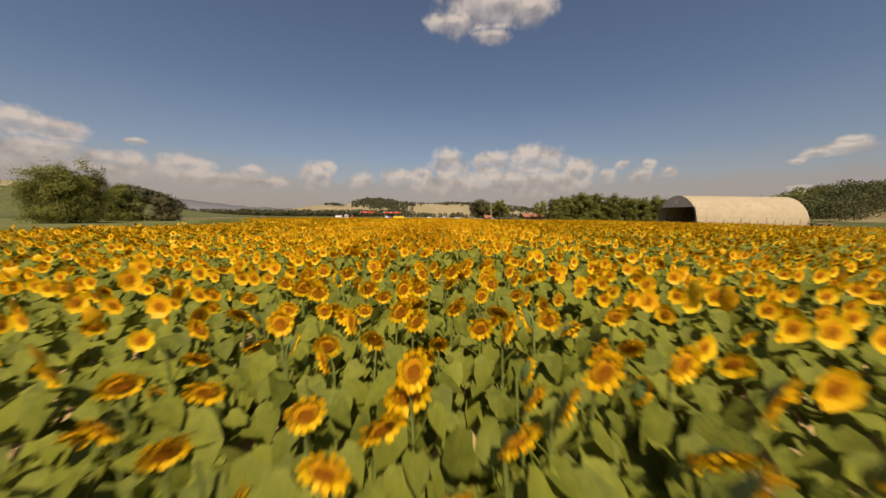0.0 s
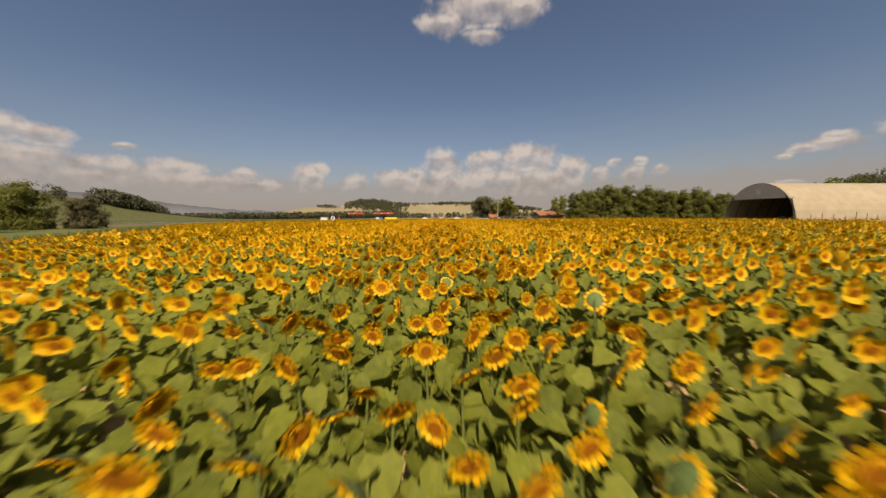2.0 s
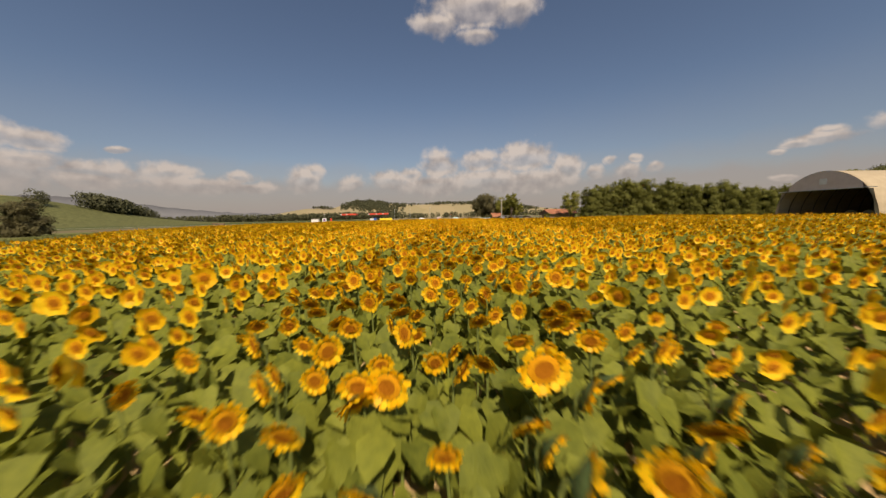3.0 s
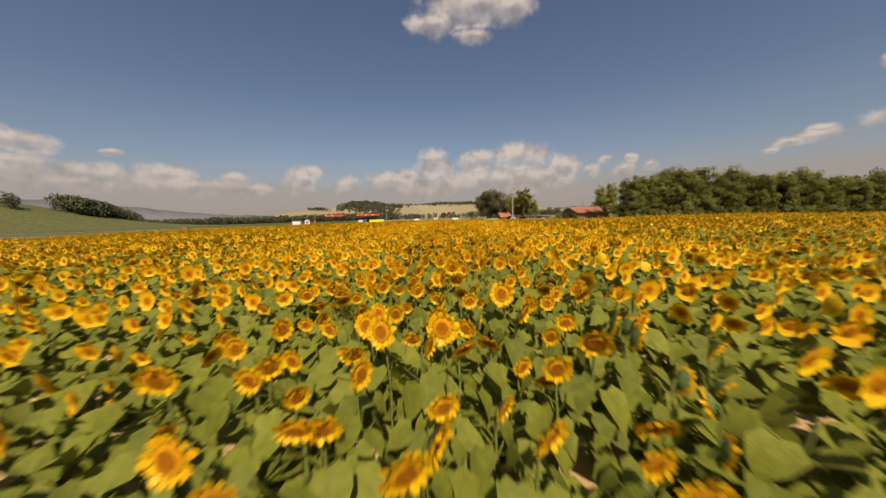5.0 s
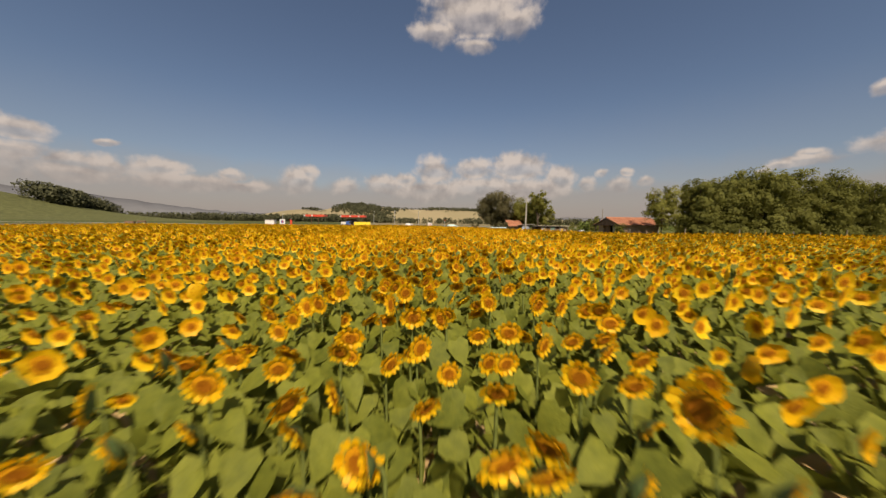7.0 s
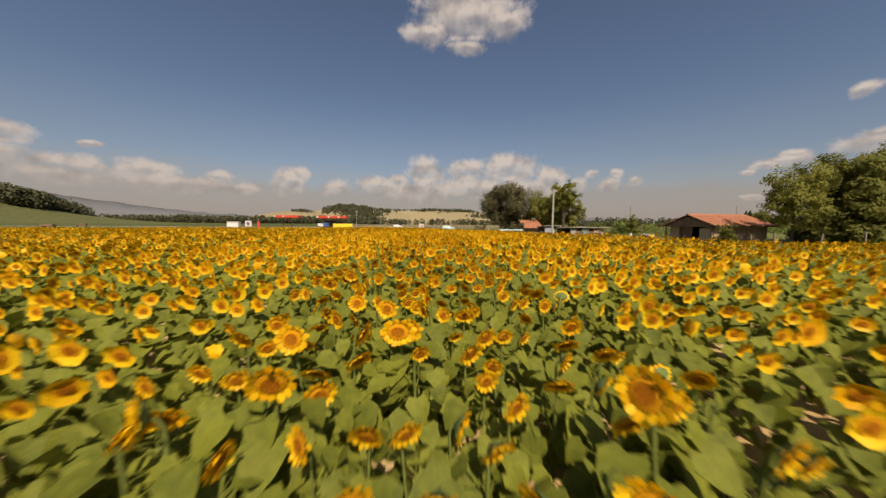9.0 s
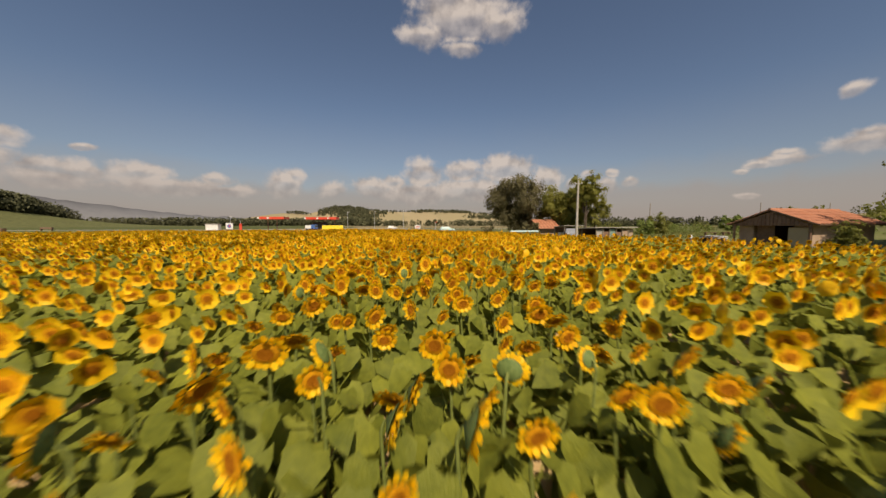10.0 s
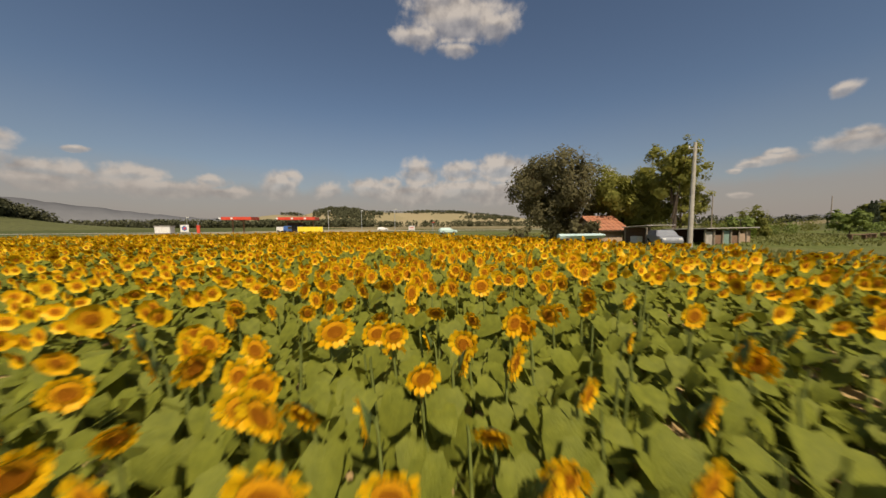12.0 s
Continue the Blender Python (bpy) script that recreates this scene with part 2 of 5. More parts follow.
TEAL_DARK = material("faded_green_paint", (0.16, 0.24, 0.20), (0.24, 0.32, 0.27), 3, 0.7)
SHEETING = material("corrugated_sheet", (0.34, 0.31, 0.28), (0.46, 0.42, 0.38), 2, 0.6, big=0.3, big_scale=0.8, tint=(0.27, 0.21, 0.17))
# the haze over the distant ridge is mixed into this flat grey
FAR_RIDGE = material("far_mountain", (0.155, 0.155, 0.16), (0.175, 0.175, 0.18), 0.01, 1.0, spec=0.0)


def land_material():
    """Meadow and stubble in large plots, with a finer mottle of dry and green grass."""
    m = bpy.data.materials.new("open_land")
    m.use_nodes = True
    nt = m.node_tree
    N, L = nt.nodes.new, nt.links.new
    bsdf = nt.nodes["Principled BSDF"]
    bsdf.inputs["Roughness"].default_value, bsdf.inputs["Specular IOR Level"].default_value = 0.95, 0.1
    geo = N("ShaderNodeNewGeometry")
    warp = N("ShaderNodeTexNoise")
    warp.inputs["Scale"].default_value, warp.inputs["Detail"].default_value = 0.008, 3
    L(geo.outputs["Position"], warp.inputs["Vector"])
    push = N("ShaderNodeVectorMath")
    push.operation = "MULTIPLY_ADD"
    push.inputs[1].default_value = (140, 140, 0)
    L(warp.outputs["Color"], push.inputs[0]), L(geo.outputs["Position"], push.inputs[2])
    flat = N("ShaderNodeVectorMath")
    flat.operation = "MULTIPLY"
    flat.inputs[1].default_value = (1, 0.45, 0)
    L(push.outputs[0], flat.inputs[0])
    plots = N("ShaderNodeTexVoronoi")
    plots.inputs["Scale"].default_value = 0.0042
    L(flat.outputs[0], plots.inputs["Vector"])
    part_rgb = N("ShaderNodeSeparateColor")
    L(plots.outputs["Color"], part_rgb.inputs[0])
    ramp = N("ShaderNodeValToRGB")
    ramp.color_ramp.interpolation = "CONSTANT"
    stops = [(0.0, (0.092, 0.104, 0.034)), (0.28, (0.25, 0.20, 0.105)), (0.46, (0.125, 0.128, 0.048)), (0.66, (0.33, 0.27, 0.15)), (0.84, (0.082, 0.096, 0.030))]
    while len(ramp.color_ramp.elements) < len(stops):
        ramp.color_ramp.elements.new(0.5)
    for e, (p, c) in zip(ramp.color_ramp.elements, stops):
        e.position, e.color = p, (*c, 1)
    L(part_rgb.outputs[0], ramp.inputs[0])
    fine = N("ShaderNodeTexNoise")
    fine.inputs["Scale"].default_value, fine.inputs["Detail"].default_value = 0.25, 8
    L(geo.outputs["Position"], fine.inputs["Vector"])
    mr = N("ShaderNodeMapRange")
    mr.inputs[1].default_value, mr.inputs[2].default_value = 0.35, 0.65
    mr.inputs[3].default_value, mr.inputs[4].default_value = 0.72, 1.2
    L(fine.outputs[0], mr.inputs[0])
    sc = N("ShaderNodeVectorMath")
    sc.operation = "SCALE"
    L(ramp.outputs[0], sc.inputs[0]), L(mr.outputs[0], sc.inputs["Scale"])
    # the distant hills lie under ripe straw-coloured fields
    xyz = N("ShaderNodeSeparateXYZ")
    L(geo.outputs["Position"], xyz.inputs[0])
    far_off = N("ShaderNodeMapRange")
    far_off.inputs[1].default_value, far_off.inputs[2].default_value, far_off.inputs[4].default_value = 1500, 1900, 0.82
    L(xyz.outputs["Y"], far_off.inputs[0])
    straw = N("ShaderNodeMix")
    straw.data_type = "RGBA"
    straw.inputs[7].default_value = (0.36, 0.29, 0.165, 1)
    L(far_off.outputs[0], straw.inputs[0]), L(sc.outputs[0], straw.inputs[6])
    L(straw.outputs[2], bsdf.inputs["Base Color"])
    return m


LAND = land_material()
DRY_VERGE = material("dry_verge", (0.14, 0.105, 0.055), (0.24, 0.185, 0.10), 0.8, 0.95, 0.5, 5, big=0.5, big_scale=0.08, tint=(0.11, 0.11, 0.045), spec=0.1)
MEADOW = material("rough_meadow", (0.085, 0.105, 0.026), (0.160, 0.175, 0.050), 1.2, 0.95, 0.6, 6, big=0.5, big_scale=0.06, tint=(0.22, 0.19, 0.09), spec=0.1)


# ---------------------------------------------------------------- building helpers
def bulk(name, verts, tris, mats, index=None, parent=None, quads=None):
    """One mesh object from arrays of corners and triangles (or quads), with a material index a face."""
    me = bpy.data.meshes.new(name)
    verts = np.asarray(verts, dtype=np.float32).reshape(-1, 3)
    faces = np.asarray(tris if quads is None else quads, dtype=np.int32)
    k = faces.shape[1]
    me.vertices.add(len(verts))
    me.vertices.foreach_set("co", verts.ravel())
    me.loops.add(faces.size)
    me.loops.foreach_set("vertex_index", faces.ravel())
    me.polygons.add(len(faces))
    me.polygons.foreach_set("loop_start", np.arange(len(faces), dtype=np.int32) * k)
    for mm in mats:
        me.materials.append(mm)
    if index is not None:
        me.polygons.foreach_set("material_index", np.asarray(index, dtype=np.int32))
    me.update(calc_edges=True)
    ob = new(name, me)
    ob.parent = parent
    return ob


def part(name, bm, mat, parent=None, label="", smooth=False):
    me = bpy.data.meshes.new(name)
    bm.to_mesh(me)
    bm.free()
    me.materials.append(mat)
    if smooth:
        me.polygons.foreach_set("use_smooth", [True] * len(me.polygons))
    ob = new(name, me)
    ob.parent = parent
    return tagged(ob, label) if label else ob


def box(sx, sy, sz, at=(0, 0, 0), turn=0.0, bevel=0.02, tilt=(0, 0)):
    """A box on its base at the place given, with its edges eased."""
    bm = bmesh.new()
    bmesh.ops.create_cube(bm, size=1, matrix=Matrix.Translation((0, 0, 0.5)))
    bmesh.ops.scale(bm, vec=(sx, sy, sz), verts=bm.verts)
    if bevel:
        bmesh.ops.bevel(bm, geom=bm.edges[:], offset=bevel, segments=1, affect="EDGES")
    bmesh.ops.transform(bm, matrix=pose(*at, tilt[0], tilt[1], turn), verts=bm.verts)
    return bm


def tube(points, radii, sides=8, cap=True):
    """A tapered tube along a line of points."""
    bm = bmesh.new()
    rings = []
    pts = [Vector(p) for p in points]
    for i, (p, r) in enumerate(zip(pts, radii)):
        d = (pts[min(i + 1, len(pts) - 1)] - pts[max(i - 1, 0)]).normalized()
        q = d.to_track_quat("Z", "Y")
        rings.append([bm.verts.new(p + q @ Vector((r * math.cos(a), r * math.sin(a), 0))) for a in (2 * math.pi * k / sides for k in range(sides))])
    for a, b in zip(rings, rings[1:]):
        for k in range(sides):
            bm.faces.new((a[k], a[(k + 1) % sides], b[(k + 1) % sides], b[k]))
    if cap:
        bm.faces.new(rings[0][::-1]), bm.faces.new(rings[-1])
    return bm


def merged(*bms):
    out = bmesh.new()
    for b in bms:
        me = bpy.data.meshes.new("tmp")
        b.to_mesh(me)
        b.free()
        out.from_mesh(me)
        bpy.data.meshes.remove(me)
    return out


def thing(name, at, turn=0.0, label="", category="", group=""):
    ob = new(name)
    ob.empty_display_size = 0.2
    ob.matrix_basis = pose(*at, 0, 0, turn)
    return tagged(ob, label, category, group)


def inside(poly, x, y):
    x, y = np.asarray(x), np.asarray(y)
    hit = np.zeros(x.shape, bool)
    for (x0, y0), (x1, y1) in zip(poly, poly[1:] + poly[:1]):
        cross = ((y0 > y) != (y1 > y)) & (x < (x1 - x0) * (y - y0) / (y1 - y0 + 1e-12) + x0)
        hit ^= cross
    return hit


# ---------------------------------------------------------------- the land
FIELD = [(-28, -14), (-29.5, 20), (-28, 35), (-27.5, 45), (-29, 53), (-36, 62), (-43, 70), (-57, 88), (-64, 105), (-72, 135), (-75, 158), (-46, 172), (-33, 178), (-10, 184), (-2, 178), (4, 161), (8.5, 153), (12.5, 143),
         (18.5, 130), (22, 121), (36, 121), (57, 118), (57, -14)]
BARE = [(-3.7, 6.9), (-2.7, 8.75), (-0.6, 9.65), (-0.45, 10.5), (0.95, 10.95), (1.05, 10.25), (1.85, 10.2), (2.25, 11.0), (5, 11.15), (7.8, 11.6),
        (8.0, 10.2), (4.5, 9.0), (2.4, 8.5), (1.3, 8.0), (0.5, 7.65), (-0.3, 7.2), (-2, 6.85)]
BARE_FAR = [(1.9, 97.0), (2.2, 99.7), (3.2, 100.3), (4.4, 100.2), (5.4, 99.75), (6.8, 99.5), (6.6, 98.4), (5.2, 97.4), (3.8, 96.6), (2.6, 96.5)]
# rises: x, y, length along, length across, turn in degrees, height
RISES = [(-640, 2600, 330, 260, 14, 92), (-330, 2700, 520, 300, 6, 52), (150, 2650, 500, 300, 0, 62), (620, 2700, 600, 300, -8, 50),
         (-735, 2010, 290, 200, 12, 68), (-580, 430, 120, 170, -10, 46),
         (238, 196, 92, 66, 20, 16)]


def land_height(x, y):
    x, y = np.asarray(x, float), np.asarray(y, float)
    z = np.zeros_like(x)
    for cx, cy, a, b, turn, h in RISES:
        t = radians(turn)
        u, v = (x - cx) * math.cos(t) + (y - cy) * math.sin(t), -(x - cx) * math.sin(t) + (y - cy) * math.cos(t)
        z += h * np.exp(-(u / a) ** 2 - (v / b) ** 2)
    gap = np.clip((np.hypot(x, y - 90) - 150) / 100, 0, 1)
    return z * gap


def build_ground():
    radii = [0, 30, 60, 90, 120, 150, 185, 220, 260, 300, 350, 400, 460, 520, 590, 670, 760, 860, 980, 1120, 1280, 1450, 1600, 1750, 1900, 2050,
             2200, 2350, 2500, 2650, 2800, 2950, 3150, 3400, 3700, 4100, 4600]
    n = 240
    ang = np.arange(n) * 2 * np.pi / n
    v = [(0, 90, 0)]
    for r in radii[1:]:
        x, y = r * np.sin(ang), 90 + r * np.cos(ang)
        v += list(zip(x, y, land_height(x, y)))
    f = [(0, 1 + (k + 1) % n, 1 + k) for k in range(n)]
    for i in range(len(radii) - 2):
        a, b = 1 + i * n, 1 + (i + 1) * n
        for k in range(n):
            k2 = (k + 1) % n
            f += [(a + k, a + k2, b + k2), (a + k, b + k2, b + k)]
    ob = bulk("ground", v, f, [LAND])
    ob.data.polygons.foreach_set("use_smooth", [True] * len(ob.data.polygons))
    tagged(ob, "open farmland of green meadow and straw-coloured stubble plots", "ground", kind="structure")
    # the tilled soil under the crop, a little above the meadow, with clods and shallow ridges
    nx, ny = 130, 240
    xs, ys = np.linspace(-70, 60, nx), np.linspace(-16, 226, ny)
    gx, gy = np.meshgrid(xs, ys)
    rng = np.random.default_rng(3)
    gz = 0.03 + 0.03 * rng.random(gx.shape)
    ok = inside(FIELD, gx, gy)
    idx = np.arange(nx * ny).reshape(ny, nx)
    cell = ok[:-1, :-1] & ok[1:, :-1] & ok[:-1, 1:] & ok[1:, 1:]
    q = np.stack([idx[:-1, :-1], idx[:-1, 1:], idx[1:, 1:], idx[1:, :-1]], -1)[cell]
    soil = bulk("field_soil", np.stack([gx, gy, gz], -1), None, [SOIL], quads=q)
    soil.data.polygons.foreach_set("use_smooth", [True] * len(soil.data.polygons))
    tagged(soil, "dry pale tan tilled soil under the sunflowers", "soil", kind="structure")


build_ground()


def build_meadow(name, poly, z, mat, label):
    bm = bmesh.new()
    f = bm.faces.new([bm.verts.new((x, y, z)) for x, y in poly])
    ex = bmesh.ops.extrude_face_region(bm, geom=[f])
    bmesh.ops.translate(bm, vec=(0, 0, -0.2), verts=[g for g in ex["geom"] if isinstance(g, bmesh.types.BMVert)])
    bmesh.ops.recalc_face_normals(bm, faces=bm.faces[:])
    tagged(part(name, bm, mat), label, "meadow", kind="structure")


build_meadow("meadow", [(-24, -40), (-24, 45), (-28, 55), (-54, 90), (-66, 122), (-66, 150), (-30, 172), (-8, 178), (8, 150), (16, 158), (-10, 226), (-150, 232), (-190, 120), (-190, -40)], 0.02, MEADOW,
             "rough green meadow beside the sunflowers")
build_meadow("verge", [(-188, 128), (-132, 128), (-96, 140), (-86, 176), (-148, 228)], 0.03, DRY_VERGE, "strip of dry brown grass under the slope")
build_meadow("yard", [(13.3, 143.3), (19.2, 130.3), (22.5, 121.4), (36.5, 121.4), (57.5, 118.4), (120, 116), (120, 200), (30, 215), (-7, 226), (16, 158), (9.4, 153.3)], 0.02, MEADOW,
             "grassy farmyard beside the sunflowers")


def build_far_mountain():
    """The long grey mountain on the far left, and lower ridges that close the view all round."""
    rng = np.random.default_rng(8)
    az = np.radians(np.arange(-180, 180.4, 0.75))
    deg = np.degrees(az)
    crest = 60 + 18 * np.sin(deg / 9.0) + 14 * np.sin(deg / 4.1 + 1) + 16 * rng.random(len(az))
    crest += 205 * np.exp(-((deg + 56) / 19) ** 2)
    base, top = 4300, 4700
    v, f = [], []
    for a, h in zip(az, crest):
        for r, z in ((base, -30), (base + 150, h * 0.55), (top, h), (top + 200, -30)):
            v.append((r * math.sin(a), 90 + r * math.cos(a), z))
    for i in range(len(az) - 1):
        for k in range(3):
            a, b = i * 4 + k, (i + 1) * 4 + k
            f += [(a, b, b + 1), (a, b + 1, a + 1)]
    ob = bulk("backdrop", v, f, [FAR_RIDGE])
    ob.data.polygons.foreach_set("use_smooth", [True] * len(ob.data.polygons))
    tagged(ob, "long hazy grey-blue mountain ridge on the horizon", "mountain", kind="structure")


build_far_mountain()


# ---------------------------------------------------------------- sunflowers
HEAD_AIM = Vector((0.10, -0.95, -0.27))


def leaf_shape(length, width, fold, droop):
    """A heart-shaped blade along +x: its corners, and its triangles."""
    mid = [(0, 0), (0.48, 0), (1, 0)]
    side = [(-0.10, 0.28), (0.20, 0.50), (0.64, 0.34)]
    pts = mid + side + [(x, -y) for x, y in side]
    v = np.array([(x * length, y * width, abs(y) * fold * width - droop * max(x, 0) ** 2 * length) for x, y in pts])
    t = []
    for s, flip in ((3, False), (6, True)):
        for a, b, c in ((0, s, s + 1), (0, s + 1, 1), (1, s + 1, s + 2), (1, s + 2, 2)):
            t.append((a, c, b) if not flip else (a, b, c))
    return v, np.array(t)


def frame_of(forward, up):
    f = Vector(forward).normalized()
    s = Vector(up).cross(f).normalized()
    u = f.cross(s)
    return np.array([f, s, u])


def leaf_pose(rng, k, count, top):
    """Where a leaf sits on its plant: base point of the blade, way of its tip, way of its face."""
    z = 0.10 + (top - 0.39) * ((k + rng.uniform(-0.3, 0.3)) / max(1, count - 1)) ** 0.8 if k else 0.11
    if k >= count - 3 and count > 12:   # the uppermost leaves, close under the head
        z = top - rng.uniform(0.23, 0.34)
    a = k * 2.4 + rng.normal(0, 0.35)
    out = Vector((math.cos(a), math.sin(a), 0))
    reach = rng.uniform(0.08, 0.26) * (1.3 if z < 0.35 else 1.0)
    base = out * reach + Vector((0, 0, z + 0.06))
    lean = (out * 0.95 + Vector((0.10, -0.45, 0))).normalized()
    tip = (lean * math.cos(0.75) + Vector((0, 0, -math.sin(rng.uniform(0.05, 0.95))))).normalized()
    face = (Vector((rng.normal(0.08, 0.25), rng.normal(-0.34, 0.2), 0.85)) + lean * 0.45).normalized()
    return Vector((0, 0, z - 0.03)), base, tip, face


def stem_shape(points, radii, sides):
    v, t = [], []
    for (x, y, z), r in zip(points, radii):
        v += [(x + r * math.cos(2 * math.pi * k / sides), y + r * math.sin(2 * math.pi * k / sides), z) for k in range(sides)]
    for i in range(len(points) - 1):
        for k in range(sides):
            a, b, c, d = i * sides + k, i * sides + (k + 1) % sides, (i + 1) * sides + (k + 1) % sides, (i + 1) * sides + k
            t += [(a, b, c), (a, c, d)]
    return np.array(v), np.array(t)


def head_aim(rng):
    d = HEAD_AIM + Vector((rng.normal(0, 0.38), rng.normal(0, 0.14), rng.normal(0, 0.24)))
    return d.normalized()


def near_plant(seed, head=True):
    """A sunflower about a metre tall: a list of (part name, corners, triangles, material index). Without a head: a plant not yet in bloom."""
    rng = np.random.default_rng(seed)
    top = rng.uniform(0.90, 1.02)
    aim = head_aim(rng)
    neck = Vector((rng.normal(0, 0.02), rng.normal(0, 0.02), top))
    centre = neck + aim * 0.085 + Vector((0, 0, 0.025))
    parts = []
    # the stem bends over at its top, and the head hangs from the bend
    bend = [(0, 0, -0.02), (0.01, 0, 0.45 * top), (neck.x, neck.y, top - 0.07), (neck.x + aim.x * 0.02, neck.y + aim.y * 0.02, top - 0.01), tuple(centre - aim * 0.035)]
    v, t = stem_shape(bend if head else bend[:4], (0.016, 0.014, 0.012, 0.011, 0.012)[:5 if head else 4], 5)
    parts.append(("stem", v, t, 2))
    count = 15
    for k in range(count):
        root, base, tip, face = leaf_pose(rng, k, count, top)
        size = rng.uniform(0.66, 1.28) * (0.8 if k > count - 3 else 1)
        bv, bt = leaf_shape(0.250 * size, 0.238 * size, rng.uniform(0.1, 0.35), rng.uniform(0.15, 0.45))
        bv = bv @ frame_of(tip, face) + np.array(base)
        side = Vector((0, 0, 1)).cross(base - root).normalized() * 0.006
        pv = np.array([root + side, root - side, base - side + tip * 0.02, base + side + tip * 0.02])
        parts.append(("leaf", np.vstack([bv, pv]), np.vstack([bt, np.array([(9, 10, 11), (9, 11, 12)])]), 0))
    if not head:
        return parts
    F = frame_of(aim, Vector((0, 0, 1)) if abs(aim.z) < 0.95 else Vector((1, 0, 0)))
    size = rng.uniform(0.82, 1.18)
    r = 0.082 * size
    n = 10
    a = np.arange(n) * 2 * np.pi / n
    ring = lambda rad, h: np.stack([np.full(n, h), rad * np.cos(a), rad * np.sin(a)], -1)
    dv = np.vstack([[(0.010, 0, 0)], ring(r * 0.62, 0.016), ring(r, 0.006)]) @ F + np.array(centre)
    core = [(0, 1 + k, 1 + (k + 1) % n) for k in range(n)]
    rim = []
    for k in range(n):
        k2 = (k + 1) % n
        rim += [(1 + k, 11 + k, 11 + k2), (1 + k, 11 + k2, 1 + k2)]
    parts.append(("disc", dv[:11], np.array(core), 3))
    parts.append(("floret_ring", dv[1:], np.array(rim) - 1, 4))
    # two whorls of ray petals: the outer one spread, the inner one cupped forward
    pv, pt = [], []
    m = 27
    for k in range(m):
        b = 2 * math.pi * (k + rng.uniform(-0.35, 0.35)) / m
        cup = rng.uniform(0.0, 0.35) if k % 2 else rng.uniform(0.35, 0.85)
        ln, wd = r * rng.uniform(0.55, 0.82), r * rng.uniform(0.23, 0.31)
        c, s = math.cos(b), math.sin(b)
        out, fwd = math.cos(cup), math.sin(cup)
        curl = rng.uniform(-0.30, 0.15)
        i = len(pv)
        for far, across in ((0, 0), (0.5, -wd), (0.5, wd), (1.0, -wd * 0.55), (1.0, wd * 0.55)):
            rad = r * 0.92 + ln * far * out
            h = ln * far * fwd + curl * ln * far * far * 0.4
            pv.append((h, rad * c - across * s, rad * s + across * c))
        pt += [(i, i + 1, i + 2), (i + 1, i + 3, i + 2), (i + 2, i + 3, i + 4)]
    parts.append(("petals", np.array(pv) @ F + np.array(centre), np.array(pt), 1))
    bv = np.vstack([[(-0.05, 0, 0)], ring(r * 1.12, -0.006)]) @ F + np.array(centre)
    parts.append(("bracts", bv, np.array([(0, 1 + (k + 1) % n, 1 + k) for k in range(n)]), 5))
    return parts


def mid_plant(seed, head=True):
    rng = np.random.default_rng(seed)
    top = rng.uniform(0.90, 1.02)
    aim = head_aim(rng)
    centre = Vector((rng.normal(0, 0.02), rng.normal(0, 0.02), top + 0.045)) + aim * 0.085
    parts = []
    for k in range(11):
        root, base, tip, face = leaf_pose(rng, k, 11, top)
        s = rng.uniform(0.70, 1.28)
        v = np.array([(0, 0, 0), (0.03, 0.115, 0.03), (0.15, 0.085, 0.01), (0.245, 0, -0.05), (0.15, -0.085, 0.01), (0.03, -0.115, 0.03)]) * s
        parts.append(("leaf", v @ frame_of(tip, face) + np.array(base), np.array([(0, 2, 1), (0, 3, 2), (0, 4, 3), (0, 5, 4)]), 0))
    if not head:
        return parts
    F = frame_of(aim, Vector((0, 0, 1)))
    n = 16
    r = 0.075 * rng.uniform(0.84, 1.16)
    a = np.arange(n) * 2 * np.pi / n
    deep = np.where(np.arange(n) % 2, 1.0, 0.86)
    rad = r * 1.66 * deep * (0.92 + 0.16 * rng.random(n))
    rim = np.stack([r * (0.25 + 0.55 * rng.random(n)), rad * np.cos(a), rad * np.sin(a)], -1)
    v = np.vstack([[(-0.02, 0, 0)], rim]) @ F + np.array(centre)
    parts.append(("petals", v, np.array([(0, 1 + k, 1 + (k + 1) % n) for k in range(n)]), 1))
    a6 = np.arange(6) * 2 * np.pi / 6
    v = np.vstack([[(0.026, 0, 0)], np.stack([np.full(6, 0.018), r * np.cos(a6), r * np.sin(a6)], -1)]) @ F + np.array(centre)
    parts.append(("floret_ring", v, np.array([(0, 1 + k, 1 + (k + 1) % 6) for k in range(6)]), 4))
    v = np.vstack([[(0.030, 0, 0)], np.stack([np.full(6, 0.026), 0.54 * r * np.cos(a6), 0.54 * r * np.sin(a6)], -1)]) @ F + np.array(centre)
    parts.append(("disc", v, np.array([(0, 1 + k, 1 + (k + 1) % 6) for k in range(6)]), 3))
    return parts


